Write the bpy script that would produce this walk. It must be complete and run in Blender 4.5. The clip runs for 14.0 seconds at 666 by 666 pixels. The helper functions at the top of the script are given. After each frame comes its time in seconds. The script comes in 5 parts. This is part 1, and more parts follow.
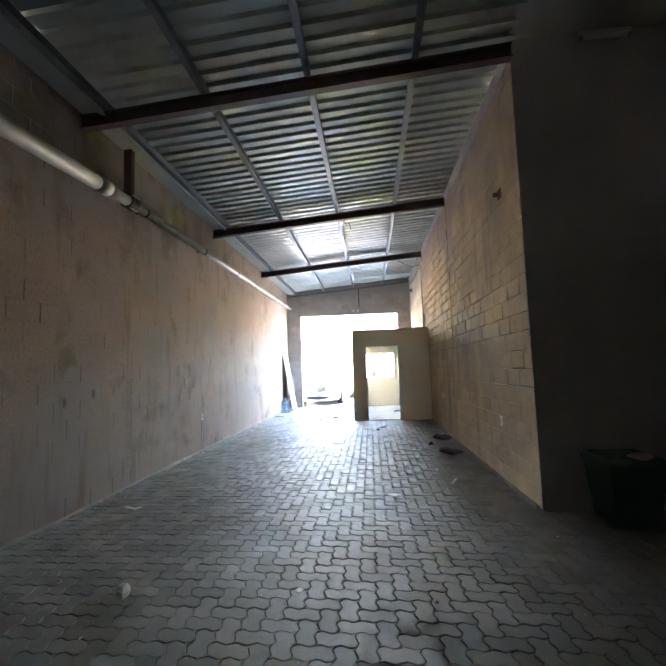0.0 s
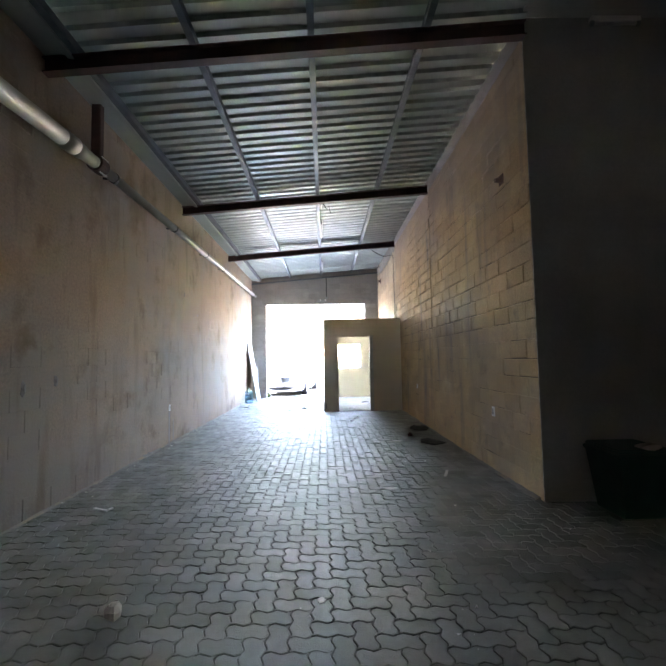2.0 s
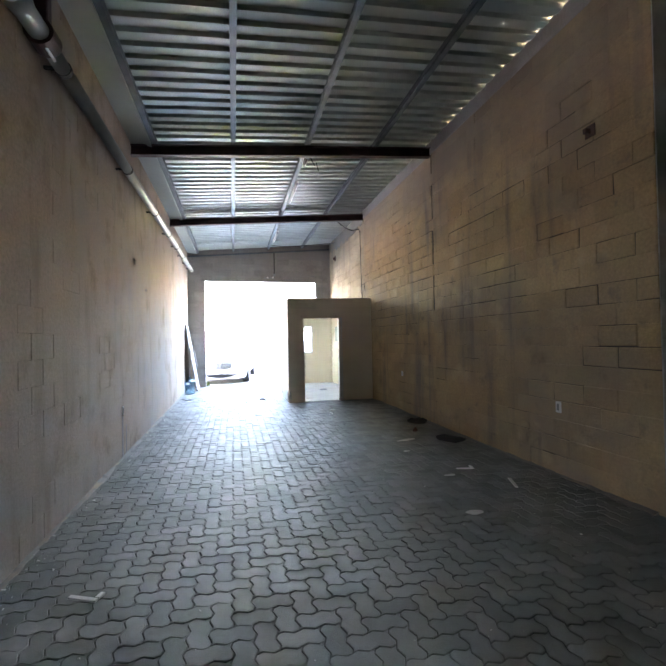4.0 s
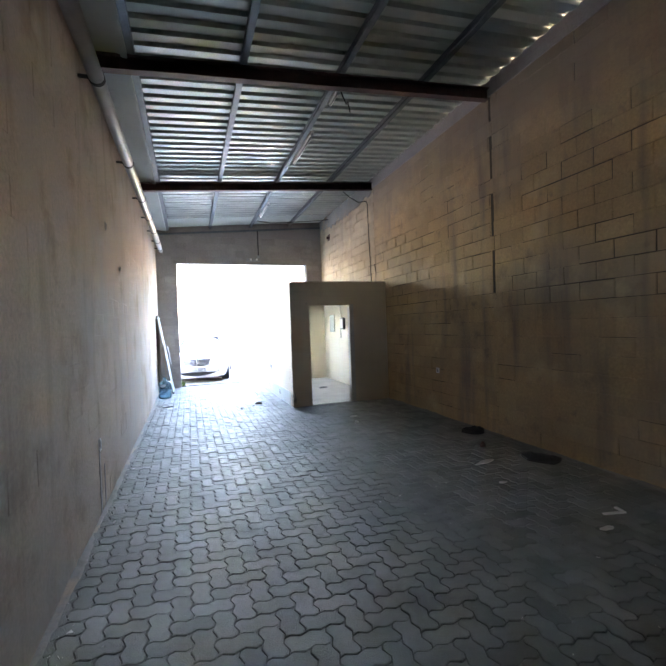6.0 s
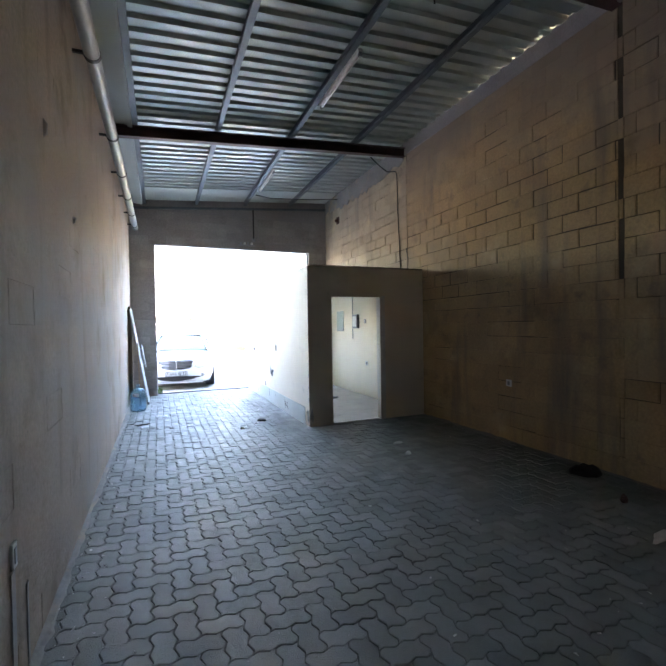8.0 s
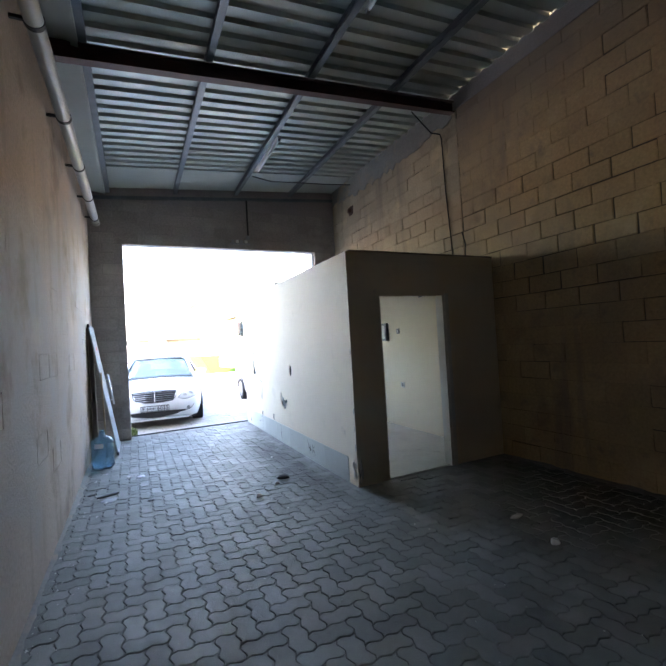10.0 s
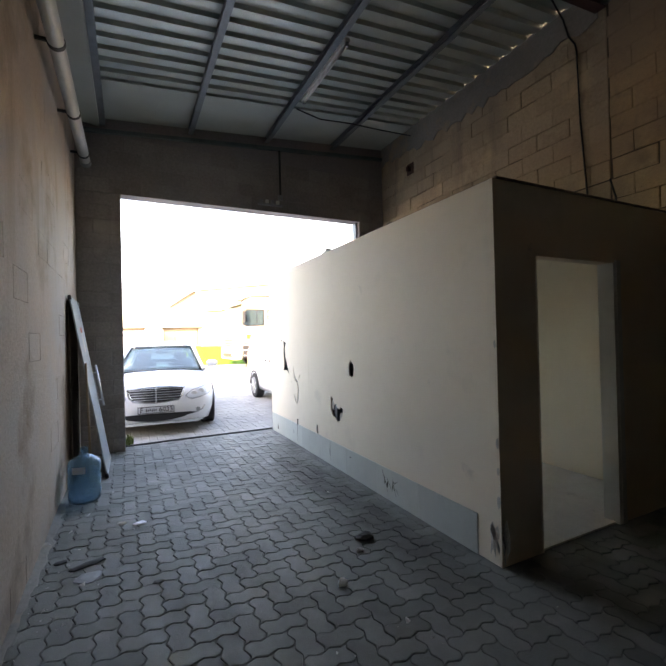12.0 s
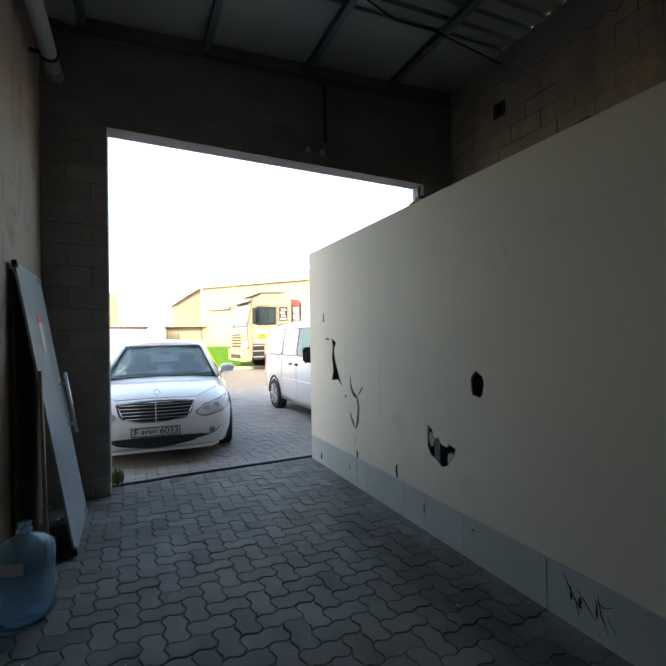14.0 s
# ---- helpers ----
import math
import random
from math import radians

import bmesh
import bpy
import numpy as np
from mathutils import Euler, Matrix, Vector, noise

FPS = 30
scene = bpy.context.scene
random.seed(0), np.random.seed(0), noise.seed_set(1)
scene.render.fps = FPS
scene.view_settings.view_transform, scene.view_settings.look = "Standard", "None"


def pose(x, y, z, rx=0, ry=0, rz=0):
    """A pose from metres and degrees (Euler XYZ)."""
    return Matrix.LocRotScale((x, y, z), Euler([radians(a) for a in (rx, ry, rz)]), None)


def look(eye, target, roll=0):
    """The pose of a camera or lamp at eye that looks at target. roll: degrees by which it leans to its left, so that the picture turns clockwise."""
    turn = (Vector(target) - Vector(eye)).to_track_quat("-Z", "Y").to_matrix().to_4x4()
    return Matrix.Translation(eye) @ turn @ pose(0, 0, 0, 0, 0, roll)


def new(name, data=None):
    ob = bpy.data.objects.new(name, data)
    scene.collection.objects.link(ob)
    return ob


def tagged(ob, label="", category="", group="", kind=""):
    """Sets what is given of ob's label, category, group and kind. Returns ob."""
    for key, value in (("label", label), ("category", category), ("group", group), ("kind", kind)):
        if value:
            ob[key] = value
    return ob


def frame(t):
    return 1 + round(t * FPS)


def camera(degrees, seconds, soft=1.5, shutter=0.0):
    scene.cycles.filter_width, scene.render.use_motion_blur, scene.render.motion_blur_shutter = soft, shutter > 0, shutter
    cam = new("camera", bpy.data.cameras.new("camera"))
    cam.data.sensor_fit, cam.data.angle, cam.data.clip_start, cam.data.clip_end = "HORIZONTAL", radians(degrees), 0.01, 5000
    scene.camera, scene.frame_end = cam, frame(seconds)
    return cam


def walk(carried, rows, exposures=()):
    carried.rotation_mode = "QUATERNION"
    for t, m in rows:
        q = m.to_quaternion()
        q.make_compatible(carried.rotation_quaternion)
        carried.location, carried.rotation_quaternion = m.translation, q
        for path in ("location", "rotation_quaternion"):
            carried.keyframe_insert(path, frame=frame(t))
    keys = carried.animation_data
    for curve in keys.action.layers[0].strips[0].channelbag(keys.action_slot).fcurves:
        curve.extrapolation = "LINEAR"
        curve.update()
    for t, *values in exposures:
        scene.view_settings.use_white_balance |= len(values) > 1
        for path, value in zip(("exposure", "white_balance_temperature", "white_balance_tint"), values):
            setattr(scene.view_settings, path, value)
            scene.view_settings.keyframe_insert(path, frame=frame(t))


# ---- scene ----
cam = camera(77.6, 14.0, soft=1.9)
PATH = [
    (0, (0.806, 0.395, 1.455), (0.631, 2.38, 1.629), -1.8),
    (0.5, (0.781, 0.415, 1.44), (0.613, 2.401, 1.605), -1.9),
    (1, (0.685, 0.434, 1.457), (0.649, 2.428, 1.605), -1.1),
    (1.5, (0.502, 0.442, 1.441), (0.529, 2.436, 1.592), -0.9),
    (2, (0.317, 0.695, 1.421), (0.361, 2.691, 1.549), -1.0),
    (2.5, (0.043, 0.969, 1.42), (0.065, 2.965, 1.546), -0.5),
    (3, (-0.3, 1.314, 1.425), (-0.14, 3.305, 1.533), -0.8),
    (5.5, (-1.608, 3.458, 1.64), (-0.952, 5.346, 1.589), -1.4),
    (6, (-1.644, 3.967, 1.608), (-0.987, 5.856, 1.577), -2.0),
    (6.5, (-1.724, 4.484, 1.579), (-1.047, 6.366, 1.555), 0.5),
    (7, (-1.804, 4.98, 1.587), (-1.098, 6.85, 1.555), 0.5),
    (9.5, (-1.857, 7.67, 1.534), (-0.993, 9.473, 1.55), -2.9),
    (10, (-1.791, 8.209, 1.572), (-0.923, 10.01, 1.611), -3.3),
    (10.5, (-1.845, 8.703, 1.575), (-0.955, 10.493, 1.618), -2.1),
    (11, (-1.787, 9.214, 1.535), (-0.895, 11.003, 1.58), -1.8),
    (11.5, (-1.819, 9.71, 1.522), (-0.937, 11.504, 1.583), -1.1),
    (12, (-1.841, 10.191, 1.531), (-0.954, 11.983, 1.544), -1.4),
    (12.5, (-1.771, 10.696, 1.55), (-0.912, 12.502, 1.573), -1.3),
    (13, (-1.803, 11.176, 1.515), (-0.974, 12.996, 1.532), -1.4),
    (13.5, (-1.76, 11.623, 1.467), (-0.912, 13.434, 1.494), -1.4),
    (14, (-1.71, 12.092, 1.49), (-0.834, 13.889, 1.51), -1.0),
]
EXPOSURES = [(0, 7.6, 7350, 22), (3, 7.4, 7200, 20), (5.5, 6.93, 7150, 20), (7, 6.45, 7000, 19), (9.5, 5.5, 6800, 17), (11, 4.82, 7800, 20), (12.5, 4.07, 8300, 20), (13.5, 3.27, 8100, 16), (14, 2.75, 7700, 10)]
walk(cam, [(t, look(eye, target, roll)) for t, eye, target, roll in PATH], EXPOSURES)

# ---- light ----
world = bpy.data.worlds.new("sky")
scene.world = world
world.use_nodes = True
nt = world.node_tree
sky = nt.nodes.new("ShaderNodeTexSky")
sky.sky_type, sky.sun_disc = "NISHITA", False
SUN_ELEV, SUN_AZ = radians(24), radians(230)
sky.sun_elevation, sky.sun_rotation = SUN_ELEV, SUN_AZ
sky.dust_density, sky.air_density = 3.0, 1.0
nt.links.new(sky.outputs[0], nt.nodes["Background"].inputs[0])
nt.nodes["Background"].inputs[1].default_value = 0.15
sun_data = bpy.data.lights.new("sun", "SUN")
sun_data.energy, sun_data.angle, sun_data.color = 1.0, radians(0.6), (1.0, 0.93, 0.82)
sun = new("sun", sun_data)
toward = Vector((math.sin(SUN_AZ) * math.cos(SUN_ELEV), math.cos(SUN_AZ) * math.cos(SUN_ELEV), math.sin(SUN_ELEV)))
sun.matrix_world = look(toward * 60, (0, 0, 0))


# ---- materials ----
def mat(name, c1, c2=None, scale=3.0, rough=0.8, metal=0.0, bump=0.0, bump_scale=60.0, stain=None, rand="", spread=0.12,
        coat=0.0, trans=0.0, rough2=None, spec=0.5, detail=6.0, ior=1.45, stretch=None, streak=None, dim_wash=None, dark_band=None):
    """Two-tone noise, an optional stain layer (colour, scale, threshold), fine bump, and a brightness change per piece."""
    m = bpy.data.materials.new(name)
    m.use_nodes = True
    t = m.node_tree
    N, Lk = t.nodes, t.links
    b = N["Principled BSDF"]
    geo = N.new("ShaderNodeNewGeometry")
    vec = geo.outputs["Position"]
    if stretch:
        mp = N.new("ShaderNodeMapping")
        mp.inputs["Scale"].default_value = stretch
        Lk.new(vec, mp.inputs[0])
        vec = mp.outputs[0]
    def noise_node(s, d):
        n = N.new("ShaderNodeTexNoise")
        n.inputs["Scale"].default_value, n.inputs["Detail"].default_value = s, d
        n.inputs["Roughness"].default_value = 0.62
        Lk.new(vec, n.inputs["Vector"])
        return n.outputs["Fac"]
    def ramp(src, a, z):
        r = N.new("ShaderNodeMapRange")
        r.inputs[1].default_value, r.inputs[2].default_value = a, z
        Lk.new(src, r.inputs[0])
        return r.outputs[0]
    def mix(f, a, z, kind="MIX"):
        x = N.new("ShaderNodeMix")
        x.data_type, x.blend_type = "RGBA", kind
        for slot, v in ((0, f), (6, a), (7, z)):
            if isinstance(v, (float, int)):
                x.inputs[slot].default_value = v
            elif isinstance(v, tuple):
                x.inputs[slot].default_value = (*v, 1)
            else:
                Lk.new(v, x.inputs[slot])
        return x.outputs[2]
    col = mix(ramp(noise_node(scale, detail), 0.3, 0.7), c1, c2 or tuple(v * 0.75 for v in c1))
    if bump:
        grain = ramp(noise_node(bump_scale, 4), 0.2, 0.8)
        g = N.new("ShaderNodeMapRange")
        g.inputs[3].default_value, g.inputs[4].default_value = 1 - 0.32 * bump, 1 + 0.22 * bump
        Lk.new(grain, g.inputs[0])
        col = mix(1.0, col, g.outputs[0], "MULTIPLY")
    for sc, ss, th in stain or ():
        col = mix(ramp(noise_node(ss, 5), th, th + 0.16), col, sc)
    if streak:
        sc, sx, sz, th = streak
        mp = N.new("ShaderNodeMapping")
        mp.inputs["Scale"].default_value = (sx, sx, sz)
        Lk.new(geo.outputs["Position"], mp.inputs[0])
        sn = N.new("ShaderNodeTexNoise")
        sn.inputs["Scale"].default_value, sn.inputs["Detail"].default_value = 1.0, 6.0
        Lk.new(mp.outputs[0], sn.inputs["Vector"])
        col = mix(ramp(sn.outputs["Fac"], th, th + 0.22), col, sc)
    if dim_wash:
        # thin plaster wash over the upper courses, cloudy lower edge, darkened to paint in the dim wall head
        wc, z_edge, soft = dim_wash
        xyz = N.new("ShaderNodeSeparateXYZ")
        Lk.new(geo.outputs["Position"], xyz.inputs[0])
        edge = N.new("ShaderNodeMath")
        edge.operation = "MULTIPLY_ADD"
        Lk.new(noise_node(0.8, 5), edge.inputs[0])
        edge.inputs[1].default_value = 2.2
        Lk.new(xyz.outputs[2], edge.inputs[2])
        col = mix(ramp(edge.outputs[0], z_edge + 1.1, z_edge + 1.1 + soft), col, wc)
    if dark_band:
        # a darker band with a cloudy edge, along y at x = the tuple's second value
        sc, sx, half, ya, yb = dark_band
        xyz = N.new("ShaderNodeSeparateXYZ")
        Lk.new(geo.outputs["Position"], xyz.inputs[0])
        def calc(op, a, z):
            m_ = N.new("ShaderNodeMath")
            m_.operation = op
            for k, v in enumerate((a, z)):
                if isinstance(v, (float, int)):
                    m_.inputs[k].default_value = v
                else:
                    Lk.new(v, m_.inputs[k])
            return m_.outputs[0]
        off = calc("ABSOLUTE", calc("SUBTRACT", xyz.outputs[0], sx), 0.0)
        wob = calc("MULTIPLY", calc("SUBTRACT", noise_node(3.0, 5), 0.5), 0.5)
        core = ramp(calc("ADD", off, wob), half + 0.14, half - 0.06)
        span = calc("MULTIPLY", ramp(calc("ADD", xyz.outputs[1], wob), ya, ya + 0.7), ramp(calc("ADD", xyz.outputs[1], wob), yb, yb - 0.9))
        col = mix(calc("MULTIPLY", calc("MULTIPLY", core, span), 0.72), col, sc)
    if rand:
        src = N.new("ShaderNodeObjectInfo").outputs["Random"] if rand == "object" else geo.outputs["Random Per Island"]
        r = N.new("ShaderNodeMapRange")
        r.inputs[3].default_value, r.inputs[4].default_value = 1 - spread, 1 + spread
        Lk.new(src, r.inputs[0])
        col = mix(1.0, col, r.outputs[0], "MULTIPLY")
    Lk.new(col, b.inputs["Base Color"])
    b.inputs["Metallic"].default_value = metal
    b.inputs["Roughness"].default_value = rough
    if rough2 is not None:
        r = N.new("ShaderNodeMapRange")
        r.inputs[1].default_value, r.inputs[2].default_value = 0.3, 0.7
        r.inputs[3].default_value, r.inputs[4].default_value = rough, rough2
        Lk.new(noise_node(scale * 2.3, 5), r.inputs[0])
        Lk.new(r.outputs[0], b.inputs["Roughness"])
    b.inputs["Specular IOR Level"].default_value = spec
    b.inputs["Coat Weight"].default_value = coat
    b.inputs["Transmission Weight"].default_value = trans
    b.inputs["IOR"].default_value = ior
    if bump:
        bp = N.new("ShaderNodeBump")
        bp.inputs["Strength"].default_value, bp.inputs["Distance"].default_value = bump, 0.01
        Lk.new(noise_node(bump_scale, 5), bp.inputs["Height"])
        Lk.new(bp.outputs[0], b.inputs["Normal"])
    return m


BLOCK_STAIN = (((0.30, 0.27, 0.24), 0.55, 0.50), ((0.20, 0.15, 0.112), 1.5, 0.55), ((0.47, 0.38, 0.27), 0.9, 0.62), ((0.26, 0.245, 0.235), 0.3, 0.56))
def block_mat(name, rand, c1, c2, spread=0.06, streak=None, dim_wash=None, stain=BLOCK_STAIN):
    return mat(name, c1, c2, 1.3, 0.93, bump=0.8, bump_scale=34, stain=stain, rand=rand, spread=spread, streak=streak, dim_wash=dim_wash)
TAN, YELLOW_TAN = ((0.385, 0.300, 0.235), (0.32, 0.252, 0.205)), ((0.53, 0.372, 0.20), (0.42, 0.295, 0.17))
GREY_BLOCK = ((0.34, 0.315, 0.295), (0.27, 0.25, 0.238))
# plaster wash tone, taken darker than plaster to shade the upper wall
DIM_WASH = ((0.265, 0.205, 0.155), 3.75, 0.9)
EAST_STAIN = (((0.35, 0.265, 0.18), 0.55, 0.50), ((0.22, 0.165, 0.115), 1.7, 0.60), ((0.56, 0.43, 0.26), 1.2, 0.58), ((0.27, 0.20, 0.14), 5.0, 0.60))
WEST_STREAK, EAST_STREAK = ((0.21, 0.165, 0.13), 3.6, 0.6, 0.56), ((0.20, 0.165, 0.14), 3.5, 0.45, 0.56)
M_BLOCK, M_BLOCKS = block_mat("tan_block", "object", *TAN, 0.012, WEST_STREAK), block_mat("tan_blocks", "island", *TAN, 0.012, WEST_STREAK)
M_YBLOCK, M_YBLOCKS = (block_mat(nm, rd, *YELLOW_TAN, 0.07, EAST_STREAK, DIM_WASH, EAST_STAIN) for nm, rd in (("yellow_block", "object"), ("yellow_blocks", "island")))
M_PBLOCK, M_PBLOCKS = (block_mat(nm, rd, (0.44, 0.35, 0.235), (0.35, 0.29, 0.21), 0.08, EAST_STREAK, None, EAST_STAIN) for nm, rd in (("pale_block", "object"), ("pale_blocks", "island")))
GREY_STAIN = (((0.40, 0.37, 0.34), 0.9, 0.54), ((0.20, 0.18, 0.165), 2.1, 0.6))
M_GBLOCK, M_GBLOCKS = (block_mat(nm, rd, *GREY_BLOCK, 0.09, None, None, GREY_STAIN) for nm, rd in (("grey_block", "object"), ("grey_blocks", "island")))
M_ANNEX = mat("grey_render", (0.46, 0.46, 0.43), (0.38, 0.38, 0.36), 0.9, 0.9, bump=0.3, bump_scale=30)
M_OLDMORTAR = mat("dark_old_mortar", (0.10, 0.078, 0.06), (0.06, 0.048, 0.038), 4, 0.95, bump=0.6, bump_scale=50)
M_RENDER = mat("rough_render", (0.32, 0.295, 0.29), (0.26, 0.245, 0.245), 1.0, 0.93, bump=0.5, bump_scale=35, stain=(((0.22, 0.195, 0.19), 0.9, 0.56),))
PAVE_STAIN = (((0.10, 0.098, 0.092), 1.1, 0.58), ((0.28, 0.27, 0.25), 0.8, 0.62), ((0.07, 0.068, 0.062), 6.0, 0.68))
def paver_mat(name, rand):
    return mat(name, (0.180, 0.184, 0.168), (0.128, 0.132, 0.120), 2.2, 0.47, bump=0.5, bump_scale=140, stain=PAVE_STAIN, dark_band=((0.045, 0.045, 0.04), -0.04, 0.16, 11.9, 15.6), rand=rand, spread=0.22, rough2=0.76, spec=0.4)
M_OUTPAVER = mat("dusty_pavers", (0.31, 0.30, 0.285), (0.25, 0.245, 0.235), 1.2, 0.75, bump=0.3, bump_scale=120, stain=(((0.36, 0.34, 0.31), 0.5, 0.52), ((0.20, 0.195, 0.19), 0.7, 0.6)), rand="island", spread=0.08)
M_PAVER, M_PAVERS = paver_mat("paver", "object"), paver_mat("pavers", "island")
M_JOINT = mat("joint_sand", (0.06, 0.056, 0.05), (0.035, 0.032, 0.029), 8, 0.95, bump=0.5, bump_scale=120)
M_SHEET = mat("galvanised_sheet", (0.42, 0.465, 0.435), (0.33, 0.37, 0.35), 1.6, 0.38, metal=0.35, bump=0.06, bump_scale=25, stain=(((0.33, 0.35, 0.32), 2.5, 0.62),), rough2=0.5)
M_LINER = mat("white_liner_sheet", (0.38, 0.425, 0.40), (0.32, 0.355, 0.335), 1.2, 0.55, metal=0.0, stain=(((0.42, 0.44, 0.40), 1.5, 0.66),))
M_BEAM = mat("red_oxide_steel", (0.085, 0.038, 0.035), (0.045, 0.028, 0.028), 5, 0.6, metal=0.1, bump=0.2, bump_scale=60)
M_PURLIN = mat("galvanised_purlin", (0.165, 0.19, 0.21), (0.115, 0.135, 0.15), 6, 0.5, metal=0.4, bump=0.1, bump_scale=40)
M_PAINT = mat("cream_paint", (0.84, 0.752, 0.62), (0.77, 0.685, 0.565), 0.9, 0.62, bump=0.04, bump_scale=30, stain=(((0.66, 0.59, 0.49), 1.1, 0.58), ((0.42, 0.39, 0.34), 2.3, 0.68)))
M_ROOM = mat("room_paint", (0.86, 0.785, 0.63), (0.82, 0.745, 0.60), 1.1, 0.7, bump=0.08, bump_scale=40, stain=(((0.58, 0.54, 0.46), 1.6, 0.68),))
M_SKIRT = mat("grey_skirting_tile", (0.53, 0.56, 0.525), (0.455, 0.485, 0.455), 3, 0.4, bump=0.05, bump_scale=40, stain=(((0.36, 0.36, 0.34), 3, 0.64),), rand="object", spread=0.05)
M_SCREED = mat("dusty_screed", (0.60, 0.58, 0.53), (0.48, 0.46, 0.42), 1.8, 0.85, bump=0.3, bump_scale=50, stain=(((0.36, 0.34, 0.31), 3.2, 0.62),))
M_DARK = mat("dark_cavity", (0.06, 0.055, 0.05), (0.03, 0.03, 0.03), 8, 0.95, bump=0.3)
M_GYPSUM = mat("broken_gypsum", (0.62, 0.60, 0.56), (0.40, 0.38, 0.35), 14, 0.95, bump=0.8, bump_scale=70)
M_GREYCOAT = mat("grey_cement_coat", (0.27, 0.262, 0.24), (0.20, 0.193, 0.175), 1.6, 0.93, bump=0.6, bump_scale=30, stain=(((0.34, 0.27, 0.19), 2.2, 0.53),))
M_PVC = mat("grey_pvc", (0.34, 0.35, 0.34), (0.27, 0.28, 0.275), 3, 0.42, bump=0.05, stain=(((0.27, 0.26, 0.24), 4, 0.64),))
M_BLACK = mat("black_rubber", (0.022, 0.022, 0.024), (0.014, 0.014, 0.015), 9, 0.65, bump=0.15)
M_WHITEPL = mat("white_plastic", (0.74, 0.74, 0.71), (0.66, 0.66, 0.63), 6, 0.45)
M_GREYPL = mat("grey_plastic", (0.30, 0.31, 0.32), (0.24, 0.25, 0.26), 6, 0.5)
M_STEEL = mat("brushed_steel", (0.62, 0.62, 0.63), (0.50, 0.50, 0.51), 20, 0.32, metal=1.0)
M_CHROME = mat("chrome", (0.80, 0.81, 0.83), (0.74, 0.75, 0.78), 12, 0.10, metal=1.0)
M_RUST = mat("rusty_iron", (0.10, 0.045, 0.03), (0.06, 0.035, 0.03), 14, 0.85, bump=0.5)
M_LEAF_PANEL = mat("pale_door_leaf", (0.38, 0.43, 0.45), (0.29, 0.335, 0.355), 2.4, 0.30, bump=0.03, stain=(((0.30, 0.33, 0.34), 3.2, 0.62),), coat=0.3)
M_WOOD = mat("dark_board", (0.13, 0.092, 0.068), (0.09, 0.063, 0.048), 3, 0.7, bump=0.3, stretch=(12, 12, 1.5))
M_BOARD = mat("brown_board", (0.21, 0.16, 0.12), (0.16, 0.12, 0.09), 3, 0.75, bump=0.3, stretch=(12, 12, 1.5))
M_TIMBER = mat("pale_timber", (0.36, 0.28, 0.19), (0.28, 0.21, 0.14), 3, 0.75, bump=0.3, stretch=(12, 12, 1.5))
M_BOTTLE = mat("blue_polycarbonate", (0.66, 0.88, 0.99), (0.62, 0.85, 0.97), 4, 0.12, trans=0.85, ior=1.12, rough2=0.22)
M_CAR = mat("white_car_paint", (0.80, 0.81, 0.81), (0.76, 0.77, 0.77), 2, 0.35, coat=1.0)
M_GLASS = mat("car_glass", (0.26, 0.38, 0.41), (0.24, 0.36, 0.39), 1, 0.02, trans=0.9, ior=1.5)
M_PANE = mat("window_glass", (0.97, 0.98, 0.98), (0.96, 0.97, 0.97), 1, 0.02, trans=1.0, ior=1.1)
M_LAMP = mat("headlamp_lens", (0.84, 0.86, 0.87), (0.78, 0.80, 0.82), 5, 0.06, trans=0.25, ior=1.3)
M_TYRE = mat("tyre_rubber", (0.03, 0.03, 0.031), (0.02, 0.02, 0.021), 9, 0.8, bump=0.2)
M_INTER = mat("car_interior", (0.10, 0.095, 0.09), (0.07, 0.068, 0.065), 5, 0.8)
M_PLATE = mat("white_plate", (0.72, 0.74, 0.76), (0.66, 0.68, 0.70), 9, 0.4)
M_INK = mat("black_ink", (0.02, 0.02, 0.022), (0.015, 0.015, 0.016), 9, 0.6)
M_ROAD = mat("dusty_asphalt", (0.24, 0.215, 0.185), (0.19, 0.17, 0.145), 0.5, 0.9, bump=0.4, bump_scale=40, stain=(((0.28, 0.245, 0.20), 0.15, 0.55),))
M_KERB = mat("kerb_concrete", (0.45, 0.42, 0.37), (0.38, 0.35, 0.31), 2, 0.9, bump=0.3)
M_GRASS = mat("green_turf", (0.055, 0.155, 0.006), (0.04, 0.115, 0.005), 3, 0.9, bump=0.6, bump_scale=50)
M_LIME = mat("lime_tarpaulin", (0.40, 0.52, 0.008), (0.34, 0.46, 0.008), 2, 0.6)
M_SANDWALL = mat("sand_render", (0.25, 0.215, 0.165), (0.215, 0.185, 0.145), 0.5, 0.9, bump=0.3, stain=(((0.40, 0.33, 0.24), 0.7, 0.6),))
M_CORR = mat("weathered_roofing", (0.44, 0.40, 0.34), (0.34, 0.30, 0.26), 1, 0.6, metal=0.2)
M_LOUVRE = mat("cream_louvre", (0.38, 0.33, 0.24), (0.33, 0.28, 0.21), 2, 0.7)
M_TRUCK = mat("tan_truck_paint", (0.36, 0.305, 0.22), (0.32, 0.27, 0.19), 2, 0.4, coat=0.6)
M_REDBOX = mat("red_container_paint", (0.28, 0.07, 0.06), (0.22, 0.06, 0.05), 2, 0.6)
M_YELLOW = mat("yellow_sign", (0.85, 0.75, 0.03), (0.80, 0.70, 0.03), 4, 0.5)
M_BIN = mat("green_bin_plastic", (0.03, 0.10, 0.075), (0.02, 0.075, 0.055), 4, 0.55)
M_PAPER = mat("scrap_paper", (0.62, 0.60, 0.55), (0.48, 0.46, 0.42), 18, 0.85)
